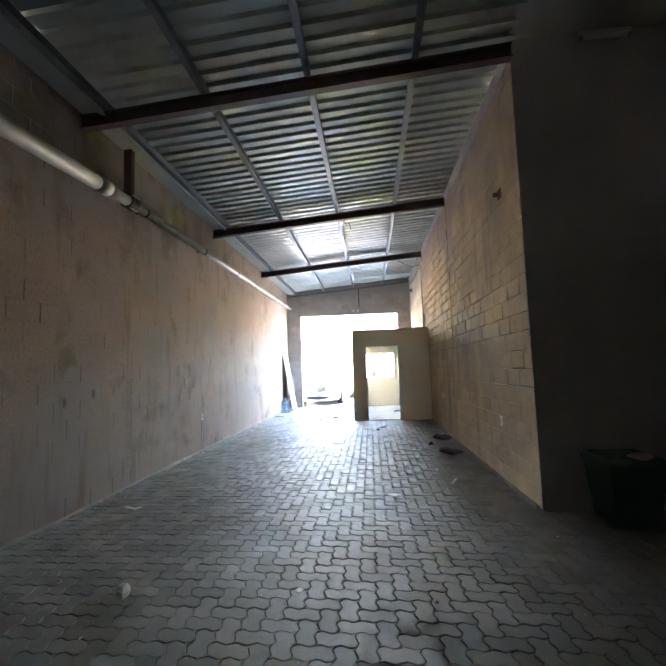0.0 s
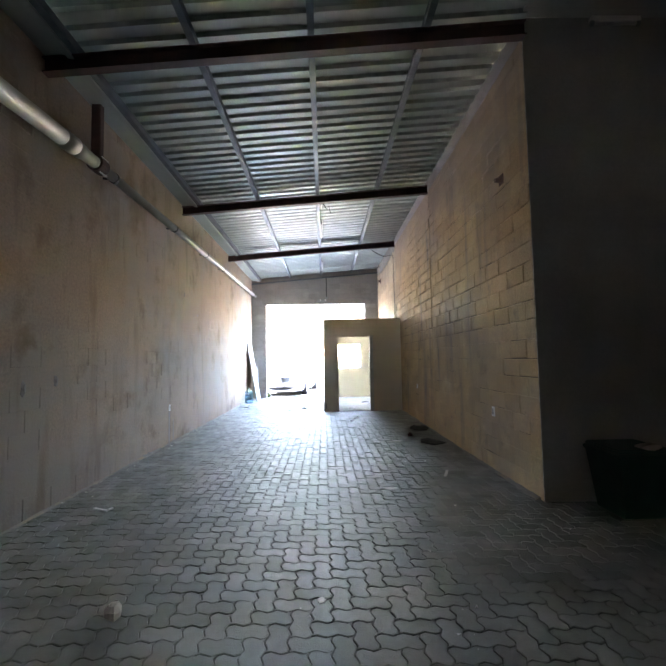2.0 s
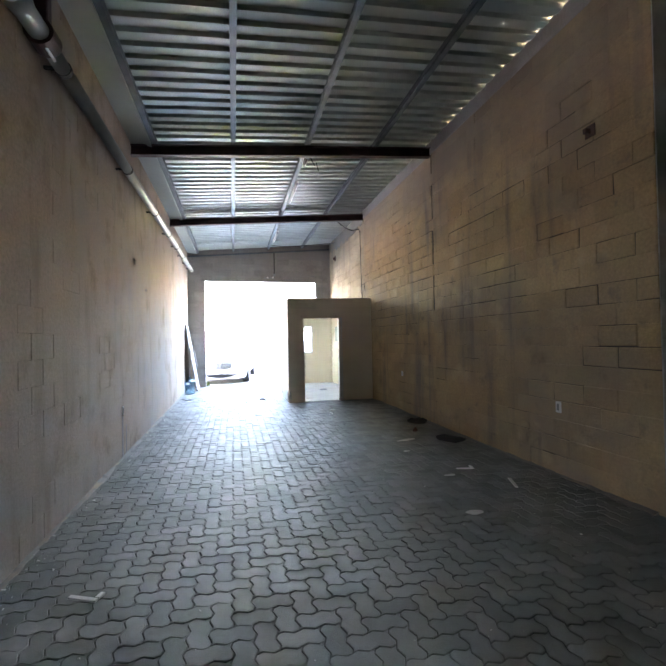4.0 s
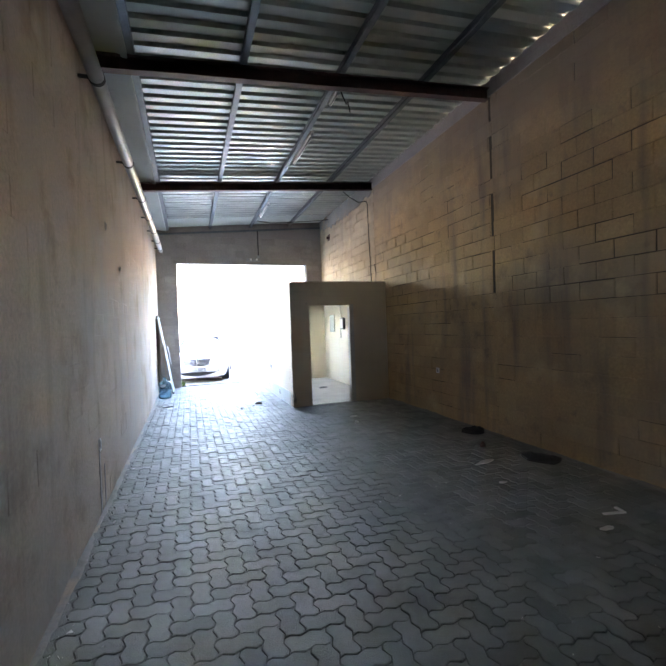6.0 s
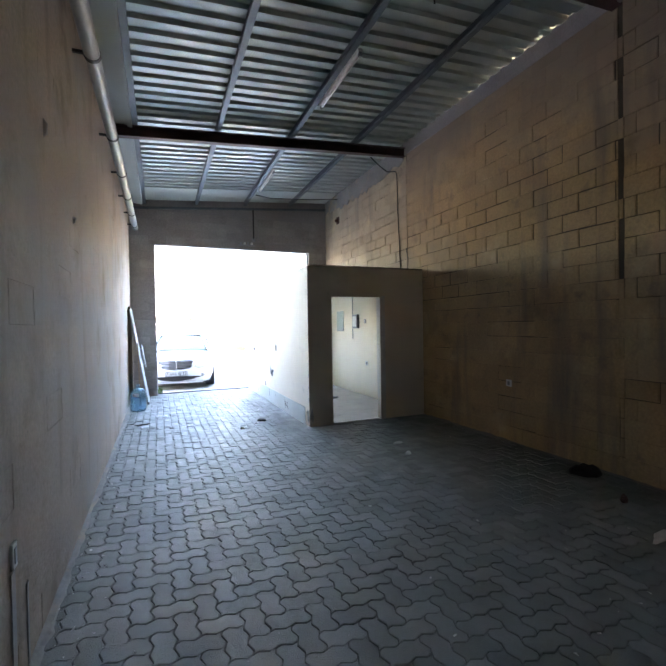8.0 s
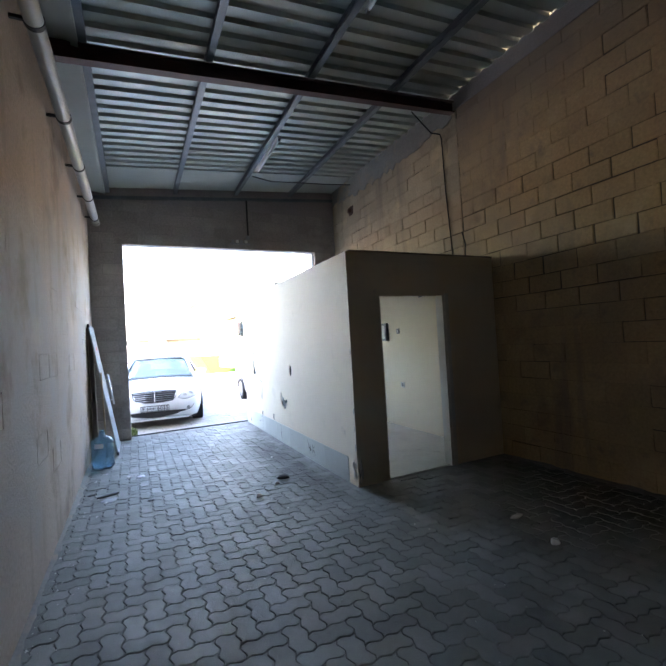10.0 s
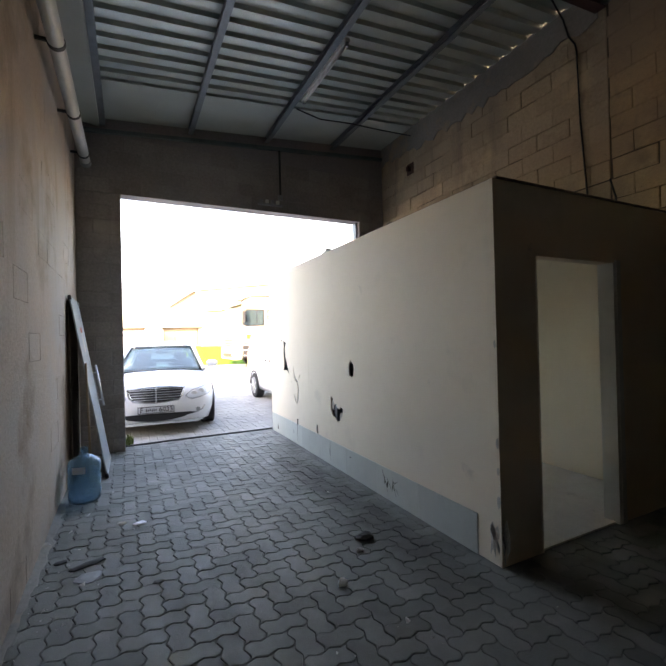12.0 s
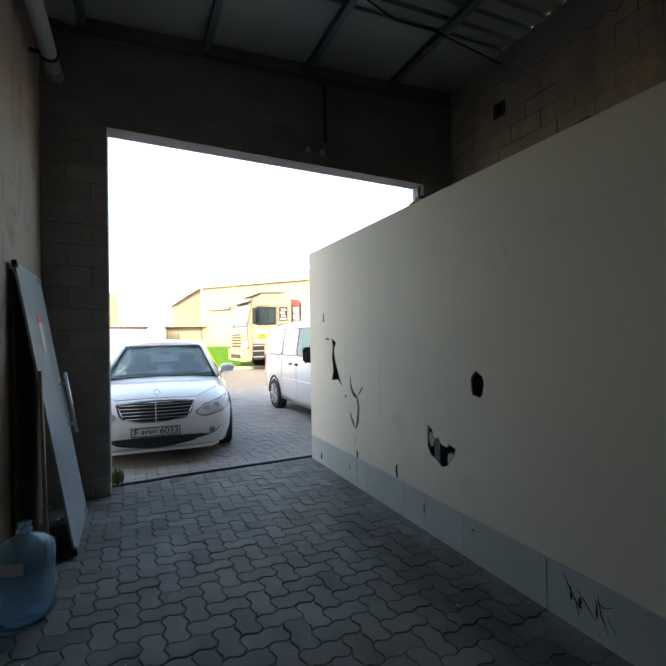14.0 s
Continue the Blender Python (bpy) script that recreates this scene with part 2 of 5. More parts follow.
M_REDINK = mat("red_print", (0.50, 0.09, 0.05), (0.42, 0.07, 0.04), 8, 0.6)
M_WEED = mat("weed_leaf", (0.08, 0.12, 0.03), (0.06, 0.09, 0.02), 9, 0.8)


# ---- mesh helpers ----
def mesh_ob(name, bm, material, parent=None, smooth=False):
    me = bpy.data.meshes.new(name)
    bmesh.ops.recalc_face_normals(bm, faces=bm.faces)
    bm.to_mesh(me)
    bm.free()
    me.materials.append(material)
    if smooth:
        for p in me.polygons:
            p.use_smooth = True
    ob = new(name, me)
    if parent:
        ob.parent = parent
    return ob


def part(name, bm, material, parent, label="", smooth=False):
    ob = mesh_ob(name, bm, material, parent, smooth)
    return tagged(ob, label) if label else ob


def thing(name, label, category, m=None, group="", kind=""):
    ob = new(name)
    ob.empty_display_size = 0.1
    if m is not None:
        ob.matrix_world = m
    return tagged(ob, label, category, group, kind)


def put_box(bm, x0, x1, y0, y1, z0, z1, bevel=0.0):
    r = bmesh.ops.create_cube(bm, size=1.0)
    vs = r["verts"]
    for v in vs:
        v.co = Vector((x0 + (v.co.x + 0.5) * (x1 - x0), y0 + (v.co.y + 0.5) * (y1 - y0), z0 + (v.co.z + 0.5) * (z1 - z0)))
    if bevel:
        es = {e for v in vs for e in v.link_edges}
        bmesh.ops.bevel(bm, geom=list(es), offset=bevel, segments=2, affect="EDGES")
    return bm


def box(x0, x1, y0, y1, z0, z1, bevel=0.0):
    return put_box(bmesh.new(), x0, x1, y0, y1, z0, z1, bevel)


def prism(poly, axis, a, b):
    """Polygon of (u, v) pushed from a to b along axis x, y or z."""
    bm = bmesh.new()
    def at(u, v, w):
        return {"x": (w, u, v), "y": (u, w, v), "z": (u, v, w)}[axis]
    lo = [bm.verts.new(at(u, v, a)) for u, v in poly]
    hi = [bm.verts.new(at(u, v, b)) for u, v in poly]
    bm.faces.new(lo)
    bm.faces.new(hi)
    n = len(poly)
    for i in range(n):
        bm.faces.new((lo[i], lo[(i + 1) % n], hi[(i + 1) % n], hi[i]))
    return bm


def tube(points, radius, sides=12, bm=None):
    """A round tube through points; radius one number, or one a point."""
    bm = bm or bmesh.new()
    pts = [Vector(p) for p in points]
    rad = radius if isinstance(radius, (list, tuple)) else [radius] * len(pts)
    rings = []
    for i, p in enumerate(pts):
        d = (pts[min(i + 1, len(pts) - 1)] - pts[max(i - 1, 0)]).normalized()
        q = d.to_track_quat("Z", "Y")
        rings.append([bm.verts.new(p + q @ Vector((rad[i] * math.cos(a), rad[i] * math.sin(a), 0))) for a in (2 * math.pi * k / sides for k in range(sides))])
    for r0, r1 in zip(rings, rings[1:]):
        for k in range(sides):
            bm.faces.new((r0[k], r0[(k + 1) % sides], r1[(k + 1) % sides], r1[k]))
    bm.faces.new(rings[0])
    bm.faces.new(rings[-1])
    return bm


def lathe(profile, sides=28):
    """Profile of (radius, z) turned about z."""
    bm = bmesh.new()
    rings = [[bm.verts.new((max(r, 0.0005) * math.cos(a), max(r, 0.0005) * math.sin(a), z)) for a in (2 * math.pi * k / sides for k in range(sides))] for r, z in profile]
    for r0, r1 in zip(rings, rings[1:]):
        for k in range(sides):
            bm.faces.new((r0[k], r0[(k + 1) % sides], r1[(k + 1) % sides], r1[k]))
    bm.faces.new(rings[0])
    bm.faces.new(rings[-1])
    return bm


def loft(rings, cap=True):
    bm = bmesh.new()
    rs = [[bm.verts.new(p) for p in r] for r in rings]
    n = len(rs[0])
    for a, b in zip(rs, rs[1:]):
        for k in range(n):
            bm.faces.new((a[k], a[(k + 1) % n], b[(k + 1) % n], b[k]))
    if cap:
        bm.faces.new(rs[0])
        bm.faces.new(rs[-1])
    return bm


def grid_patch(f, nu, nv, thick=0.004):
    """Surface f(u, v) for u, v in 0..1, given a thickness."""
    bm = bmesh.new()
    vs = [[bm.verts.new(f(i / nu, j / nv)) for j in range(nv + 1)] for i in range(nu + 1)]
    for i in range(nu):
        for j in range(nv):
            bm.faces.new((vs[i][j], vs[i + 1][j], vs[i + 1][j + 1], vs[i][j + 1]))
    bmesh.ops.recalc_face_normals(bm, faces=bm.faces)
    bmesh.ops.solidify(bm, geom=bm.faces[:], thickness=thick)
    return bm


def lettering(text, size, material, parent, m, name="lettering", bold=0.0008):
    cu = bpy.data.curves.new(name, "FONT")
    cu.body, cu.size, cu.extrude, cu.align_x, cu.align_y = text, size, 0.0015, "CENTER", "CENTER"
    cu.offset = bold
    tmp = bpy.data.objects.new(name, cu)
    scene.collection.objects.link(tmp)
    me = bpy.data.meshes.new_from_object(tmp.evaluated_get(bpy.context.evaluated_depsgraph_get()))
    bpy.data.objects.remove(tmp)
    me.materials.clear()
    me.materials.append(material)
    ob = new(name, me)
    ob.parent = parent
    ob.matrix_local = m
    return ob


# ---- the shed: main bay along y, an annex to the east at its inner end ----
XW, XE, YN, YN2, YS, YC = -2.44, 2.44, 16.64, 16.86, -2.2, 4.79
def beam_z(x):
    return 4.31 + 0.08 * (x + 2.45)


def structure(name, bm, material, label, category):
    return tagged(mesh_ob(name, bm, material), label, category, kind="structure")


floor = structure("floor", box(XW - 0.2, 6.0, YS, YN2, -0.30, -0.014), M_JOINT, "grey interlocking concrete paver floor with dark joints", "floor")
wall_west = structure("wall_west", box(XW - 0.2, XW - 0.012, YS, YN, -0.2, 4.52), M_OLDMORTAR, "tan concrete block wall thinly washed with plaster", "wall")
wall_east = structure("wall_east", box(XE + 0.012, XE + 0.2, YC, YN, -0.2, beam_z(XE) + 0.16), M_OLDMORTAR, "tan concrete block wall with open mortar joints", "wall")
bm = bmesh.new()
put_box(bm, XW - 0.2, -1.9, YN + 0.012, YN2, -0.2, 3.57)
put_box(bm, 1.93, XE + 0.2, YN + 0.012, YN2, -0.2, 3.57)
put_box(bm, XW - 0.2, XE + 0.2, YN + 0.004, YN2, 3.57, 4.95)
wall_north = structure("wall_north", bm, M_RENDER, "grey-brown rendered wall above a wide doorway", "wall")
structure("wall_south", box(XW - 0.2, 6.2, YS - 0.2, YS, -0.2, 5.2), M_RENDER, "dim rendered inner end wall", "wall")
structure("wall_annex", box(XE + 0.002, 6.2, YC - 0.012, YC - 0.002, -0.2, 5.2), M_ANNEX, "dark rendered wall of the side bay", "wall")
structure("wall_annex_end", box(6.0, 6.2, YS, YC, -0.2, 5.2), M_ANNEX, "dark rendered end wall of the side bay", "wall")
structure("ceiling_annex", box(XE - 0.02, 6.2, YS, YC, 4.965, 5.15), M_ANNEX, "dark concrete slab over the side bay", "ceiling")
structure("trim_west_ledge", box(XW - 0.2, XW - 0.02, YS, YN, 4.52, 4.56), M_RENDER, "mortar bed along the wall head", "trim")

# roof sheet: trapezoid ribs every 0.2 m, running from wall to wall
def roof_profile(y0, y1):
    pts, y = [], y0
    while y < y1 - 0.19:
        pts += [(y, 0.0), (y + 0.095, 0.0), (y + 0.115, 0.038), (y + 0.180, 0.038)]
        y += 0.20
    pts.append((y, 0.0))
    return pts, y
prof, y_end = roof_profile(YS - 0.1, 15.85)
bm = bmesh.new()
XA, XB = -2.26, XE + 0.03
rows = [[bm.verts.new((x, y, beam_z(x) + 0.25 + h + d)) for y, h in prof] for x, d in ((XA, 0.0), (XB, 0.0), (XB, 0.003), (XA, 0.003))]
for r0, r1 in zip(rows, rows[1:] + rows[:1]):
    for i in range(len(prof) - 1):
        bm.faces.new((r0[i], r0[i + 1], r1[i + 1], r1[i]))
structure("ceiling", bm, M_SHEET, "galvanised trapezoidal roof sheeting with bright ribs", "ceiling")
structure("ceiling_liner", prism([(XA, beam_z(XA) + 0.252), (XB + 0.1, beam_z(XB + 0.1) + 0.252), (XB + 0.1, beam_z(XB + 0.1) + 0.27), (XA, beam_z(XA) + 0.27)], "y", y_end - 0.02, YN2 + 0.1),
          M_LINER, "flat pale sheet between the last ribs and the front wall", "ceiling")
structure("gutter_soffit", prism([(XW - 0.25, 4.56), (-2.16, 4.47), (-2.14, 4.47), (-2.14, beam_z(-2.14) + 0.268), (-2.146, beam_z(-2.14) + 0.268), (-2.155, 4.50), (XW - 0.25, 4.60)], "y", YS - 0.1, YN + 0.1), M_LINER, "pale flat sheet metal gutter underside", "gutter")


def roof_beam(y):
    """An I-section rafter across the bay."""
    ob = thing("roof_beam", "red-oxide steel I-beam spanning the bay under the roof", "beam", group="roof beams")
    for nm, za, zb, half in (("bottom_flange", 0.0, 0.012, 0.05), ("web", 0.012, 0.148, 0.005), ("top_flange", 0.148, 0.16, 0.05)):
        poly = [(XW + 0.01, beam_z(XW) + za), (XE - 0.005, beam_z(XE) + za), (XE - 0.005, beam_z(XE) + zb), (XW + 0.01, beam_z(XW) + zb)]
        part(nm, prism(poly, "y", y - half, y + half), M_BEAM, ob)
    return ob
BEAMS = (0.84, 4.72, 8.76, 12.65)
for y in BEAMS:
    roof_beam(y)


def purlin(x, y0, y1):
    """A channel purlin bearing on the rafters: web and two flanges."""
    z = beam_z(x) + 0.162
    ob = thing("purlin", "galvanised steel channel purlin carrying the roof sheeting", "purlin", group="purlins")
    part("web", box(x + 0.065, x + 0.070, y0, y1, z, z + 0.08), M_PURLIN, ob)
    part("bottom_flange", box(x, x + 0.070, y0, y1, z - 0.003, z), M_PURLIN, ob)
    part("top_flange", box(x, x + 0.070, y0, y1, z + 0.08, z + 0.083), M_PURLIN, ob)
    part("lip", box(x, x + 0.003, y0, y1, z, z + 0.014), M_PURLIN, ob)
    return ob
for x in (-2.135, -0.98, 0.20, 1.38):
    purlin(x, YS, YN)

# ---- partition office in the bay ----
BX, BY, BZ = 0.30, 12.13, 2.54
office = thing("office_partition", "cream painted gypsum partition office with holes punched in its side", "partition", kind="structure")
bm = bmesh.new()
put_box(bm, BX + 0.0135, 0.69, BY, BY + 0.1, 0, BZ - 0.008)
put_box(bm, 1.61, XE - 0.002, BY, BY + 0.1, 0, BZ - 0.008)
put_box(bm, 0.69, 1.61, BY, BY + 0.1, 2.05, BZ - 0.008)
part("front_panel", bm, M_PAINT, office)
bm = bmesh.new()
put_box(bm, BX + 0.1, XE - 0.01, 16.40, 16.48, 0, 1.05)
put_box(bm, BX + 0.1, XE - 0.01, 16.40, 16.48, 2.02, BZ - 0.008)
put_box(bm, BX + 0.1, 0.42, 16.40, 16.48, 1.05, 2.02)
put_box(bm, 1.72, XE - 0.01, 16.40, 16.48, 1.05, 2.02)
part("street_panel", bm, M_ROOM, office)
part("lining", box(XE - 0.03, XE - 0.004, BY + 0.1, 16.40, 0, BZ - 0.008), M_ROOM, office)
part("lid", box(BX + 0.03, XE - 0.003, BY - 0.01, 16.50, BZ - 0.006, BZ + 0.008), M_WOOD, office, "thin dark board lid")
# unseen pale board added under the lid to bounce light into the office
part("ceiling_board", box(BX + 0.1, XE - 0.03, BY + 0.1, 16.40, BZ - 0.03, BZ - 0.0065), M_ROOM, office)
part("room_floor", box(BX + 0.1, XE - 0.03, BY + 0.02, 16.40, -0.01, 0.012), M_SCREED, office)
fr = part("window_frame", box(0.42, 0.46, 16.41, 16.47, 1.05, 2.02), M_WHITEPL, office)
part("window_frame", box(1.68, 1.72, 16.41, 16.47, 1.05, 2.02), M_WHITEPL, office)
part("window_frame", box(0.46, 1.68, 16.41, 16.47, 1.05, 1.09), M_WHITEPL, office)
part("window_frame", box(0.46, 1.68, 16.41, 16.47, 1.98, 2.02), M_WHITEPL, office)
pane = part("window_pane", box(0.46, 1.68, 16.437, 16.443, 1.09, 1.98), M_PANE, office)
pane.visible_shadow = False
part("door_frame", box(1.575, 1.61, BY - 0.012, BY + 0.11, 0, 2.05), M_WHITEPL, office)
part("door_frame", box(0.69, 0.70, BY - 0.004, BY + 0.104, 0, 2.05), M_PAINT, office)
part("architrave", box(1.61, 1.665, BY - 0.016, BY - 0.001, 0, 2.07), M_WHITEPL, office)
part("corner_bead", prism([(BX - 0.003, BY - 0.003), (BX + 0.028, BY - 0.003), (BX + 0.028, BY + 0.0), (BX, BY + 0.0), (BX, BY + 0.03), (BX - 0.003, BY + 0.03)], "z", 0.32, BZ - 0.008), M_PAINT, office)

# ---- outside ground ----
structure("ground", box(-400, 400, YN2, 600, -0.30, -0.016), M_ROAD, "dusty pale asphalt yard and street", "ground")
structure("wall_row_west", box(-45, XW - 0.21, 4.0, YN2, -0.2, 5.3), M_SANDWALL, "plain rendered front of the next unit in the row", "wall")
structure("wall_row_east", box(6.25, 45, 4.0, YN2, -0.2, 5.3), M_SANDWALL, "plain rendered front of the next unit in the row", "wall")
structure("wall_row_middle", box(XE + 0.22, 6.24, 5.1, YN2, -0.2, 5.3), M_SANDWALL, "plain rendered front of the neighbouring unit", "wall")
structure("threshold_strip", tube([(-1.90, 16.90, 0.004), (-1.2, 16.915, 0.006), (-0.4, 16.90, 0.005), (0.36, 16.89, 0.004)], 0.017, 8), M_BLACK, "black rubber strip across the doorway threshold", "threshold")
structure("steel_door_guide", box(1.90, 1.93, YN + 0.08, YN2 - 0.02, 0, 3.57), M_PURLIN, "galvanised roller door guide", "door guide")


# ---- office side panel: two skins with a cavity, the outer one broken ----
def slit(line, w):
    """A thin closed outline along a line, pointed at both ends."""
    left, right = [], []
    for i, (a, b) in enumerate(line):
        p, q = line[max(i - 1, 0)], line[min(i + 1, len(line) - 1)]
        d = Vector((q[0] - p[0], q[1] - p[1])).normalized()
        k = 0.0006 if i in (0, len(line) - 1) else w * (0.6 + 0.4 * ((i * 7) % 3) / 2)
        left.append((a - d.y * k, b + d.x * k))
        right.append((a + d.y * k, b - d.x * k))
    return left + right[::-1]


def jag(cx, cz, ry, rz, n, seed, low=0.72):
    rng = random.Random(seed)
    return [(cx + ry * math.cos(t) * rng.uniform(low, 1.1), cz + rz * math.sin(t) * rng.uniform(0.8, 1.08)) for t in (2 * math.pi * k / n for k in range(n))]


HOLES = [
    jag(14.105, 1.165, 0.062, 0.092, 13, 3),
    [(14.605, 0.815), (14.56, 0.79), (14.53, 0.725), (14.49, 0.745), (14.46, 0.70), (14.40, 0.69), (14.385, 0.72), (14.31, 0.70), (14.33, 0.63), (14.40, 0.56), (14.46, 0.535), (14.52, 0.575), (14.58, 0.59), (14.615, 0.66)],
    [(16.17 + (a - 16.165) * 1.7, z) for a, z in ((16.215, 1.475), (16.15, 1.43), (16.185, 1.34), (16.165, 1.22), (16.13, 1.12), (16.075, 0.965), (16.14, 1.03), (16.225, 1.01), (16.20, 1.12), (16.215, 1.26), (16.20, 1.38))],
    slit([(15.84, 1.10), (15.82, 0.98), (15.775, 0.915), (15.695, 0.885), (15.665, 0.79), (15.69, 0.65), (15.735, 0.575), (15.80, 0.64), (15.85, 0.73)], 0.023),
    slit([(15.665, 0.905), (15.62, 0.965), (15.575, 1.01)], 0.014),
    jag(15.935, 0.875, 0.012, 0.02, 7, 8),
    slit([(15.735, 0.52), (15.74, 0.46), (15.75, 0.395)], 0.006),
    slit([(15.276, 1.38), (15.277, 1.1), (15.272, 0.9), (15.278, 0.66)], 0.0022),
    slit([(15.923, 1.66), (15.925, 1.4), (15.921, 1.15)], 0.0020),
    slit([(14.640, 0.90), (14.641, 0.7), (14.640, 0.33)], 0.0022),
    jag(16.36, 1.47, 0.05, 0.012, 8, 5),
]
bm = bmesh.new()
edges = []
for outline in [[(BY, 0.0), (YN2 + 0.01, 0.0), (YN2 + 0.01, BZ - 0.008), (BY, BZ - 0.008)]] + HOLES:
    vs = [bm.verts.new((BX, a, z)) for a, z in outline]
    edges += [bm.edges.new((vs[k], vs[(k + 1) % len(vs)])) for k in range(len(vs))]
bmesh.ops.triangle_fill(bm, use_beauty=True, edges=edges)
ext = bmesh.ops.extrude_face_region(bm, geom=bm.faces[:])
for v in [g for g in ext["geom"] if isinstance(g, bmesh.types.BMVert)]:
    v.co.x += 0.013
side = part("side_panel", bm, M_PAINT, office, "cream gypsum skin with punched holes and cracks")
part("inner_skin", box(BX + 0.090, BX + 0.1, BY + 0.1, 16.40, 0, BZ - 0.008), M_ROOM, office)
# dark sheet added so the cavity behind the holes reads as shade
part("insulation", box(BX + 0.0845, BX + 0.0895, BY + 0.1, 16.84, 0, BZ - 0.01), M_DARK, office)
for y in (BY + 0.05, 12.72, 13.31, 13.90, 14.52, 15.12, 15.70, 16.30, 16.84):
    part("stud", box(BX + 0.014, BX + 0.084, y - 0.03, y + 0.03, 0, BZ - 0.01), M_PURLIN, office)
bm = bmesh.new()
for k, (a, z, ra, rz) in enumerate(((14.10, 1.262, 0.035, 0.02), (14.36, 0.60, 0.05, 0.06), (14.57, 0.72, 0.03, 0.06))):
    pts = jag(a, z, ra, rz, 9, 20 + k)
    put = prism([(p, q) for p, q in pts], "x", BX + 0.004, BX + 0.018 + 0.01 * k)
    tmp = bpy.data.meshes.new("tmp")
    put.to_mesh(tmp)
    put.free()
    bm.from_mesh(tmp)
    bpy.data.meshes.remove(tmp)
part("torn_flaps", bm, M_GYPSUM, side, "crumbling gypsum flaps at the holes")
for a0 in (12.33, 12.975, 13.62, 14.265, 14.91, 15.555, 16.20):
    a1 = min(a0 + 0.643, YN2 + 0.01)
    part("skirting_tile", box(BX - 0.009, BX - 0.0005, a0 + 0.001, a1 - 0.001, 0.0, 0.285 + 0.003 * math.sin(a0 * 9), 0.001), M_SKIRT, office)
for k, (a, z, ra, rz) in enumerate(((13.48, 0.165, 0.008, 0.04), (13.435, 0.14, 0.014, 0.03), (13.35, 0.15, 0.008, 0.045), (14.66, 0.16, 0.008, 0.035), (15.86, 0.16, 0.007, 0.03), (16.56, 0.10, 0.03, 0.05), (14.15, 0.21, 0.02, 0.006))):
    part("chip", prism(jag(a, z, ra, rz, 13, 40 + k, 0.25), "x", BX - 0.0105, BX - 0.008), M_DARK, office)
rng = random.Random(9)
bm = bmesh.new()
bmesh.ops.create_icosphere(bm, subdivisions=3, radius=1.0)
for v in bm.verts:
    n = 1 + 0.45 * (noise.noise(v.co * 3.1) + 0.5 * noise.noise(v.co * 8))
    v.co = Vector((BX + 0.035 + 0.045 * v.co.x * n, BY + 0.055 + 0.07 * v.co.y * n, 0.16 + 0.17 * v.co.z * n))
    v.co.z = max(v.co.z, 0.0)
part("broken_corner", bm, M_GYPSUM, office, "crumbled plaster at the foot of the corner")
for k, (z, w) in enumerate(((0.42, 0.02), (0.62, 0.012), (0.80, 0.016), (1.45, 0.012))):
    part("corner_chip", prism(jag(BY + 0.012, z, w * 0.8, w * 2.2, 8, 60 + k), "x", BX - 0.005, BX + 0.004), M_GYPSUM, office)
for line in ([(13.52, 0.255), (13.49, 0.19), (13.455, 0.14), (13.44, 0.07)], [(13.445, 0.20), (13.40, 0.15), (13.36, 0.10)], [(13.345, 0.225), (13.33, 0.14), (13.30, 0.07)], [(13.36, 0.20), (13.32, 0.18), (13.27, 0.21)], [(13.30, 0.14), (13.26, 0.09)]):
    part("tile_crack", prism(slit(line, 0.0035), "x", BX - 0.0112, BX - 0.0085), M_DARK, office)
for a, z0, z1 in ((15.70, 0.36, 0.02), (14.64, 0.28, 0.05), (15.02, 0.40, 0.30)):
    part("drip_stain", prism(slit([(a, z0), (a + 0.012, (z0 + z1) / 2), (a - 0.006, z1)], 0.003), "x", BX - 0.0108, BX + 0.001), M_DARK, office)
part("switch_plate", box(BX - 0.010, BX, 16.45, 16.56, 1.665, 1.765, 0.003), M_WHITEPL, office, "white plastic switch plate")


def wall_box(name, label, x, y, z, w, h, nx, material=M_WHITEPL):
    """A small wall plate on an x-face; nx is the way it looks."""
    ob = thing(name, label, name.replace("_", " "))
    a, b = sorted((x, x + nx * 0.012))
    part("plate", box(a, b, y - w / 2, y + w / 2, z - h / 2, z + h / 2, 0.003), material, ob)
    a, b = sorted((x + nx * 0.012, x + nx * 0.016))
    part("rocker", box(a, b, y - w * 0.2, y + w * 0.2, z - h * 0.3, z + h * 0.3), M_GREYPL if material is M_WHITEPL else M_WHITEPL, ob)
    return ob
wall_box("wall_socket", "small white wall socket on the block wall", XE, 5.915, 0.735, 0.075, 0.12, -1)
wall_box("wall_socket", "small white wall socket on the block wall", XE, 10.19, 0.78, 0.09, 0.09, -1)
wall_box("wall_socket", "pale narrow socket on the plastered wall", XW, 8.155, 0.62, 0.06, 0.11, 1)
wall_box("light_switch", "white switch on the office's inner wall", XE - 0.03, 14.23, 0.74, 0.11, 0.09, -1)
wall_box("thermostat", "small grey control on the office's inner wall", XE - 0.03, 14.28, 1.68, 0.08, 0.09, -1, M_GREYPL)
db = thing("distribution_board", "grey metal electrical distribution board on the office's inner wall", "fuse box")
part("case", box(XE - 0.09, XE - 0.03, 14.58, 14.84, 1.52, 1.84, 0.006), M_GREYPL, db)
part("cover", box(XE - 0.10, XE - 0.09, 14.62, 14.80, 1.56, 1.80, 0.003), M_WHITEPL, db)
db2 = thing("wall_panel", "pale flush access panel on the office's inner wall", "panel")
part("cover", box(XE - 0.045, XE - 0.03, 15.45, 15.85, 1.45, 1.95, 0.004), M_LINER, db2)
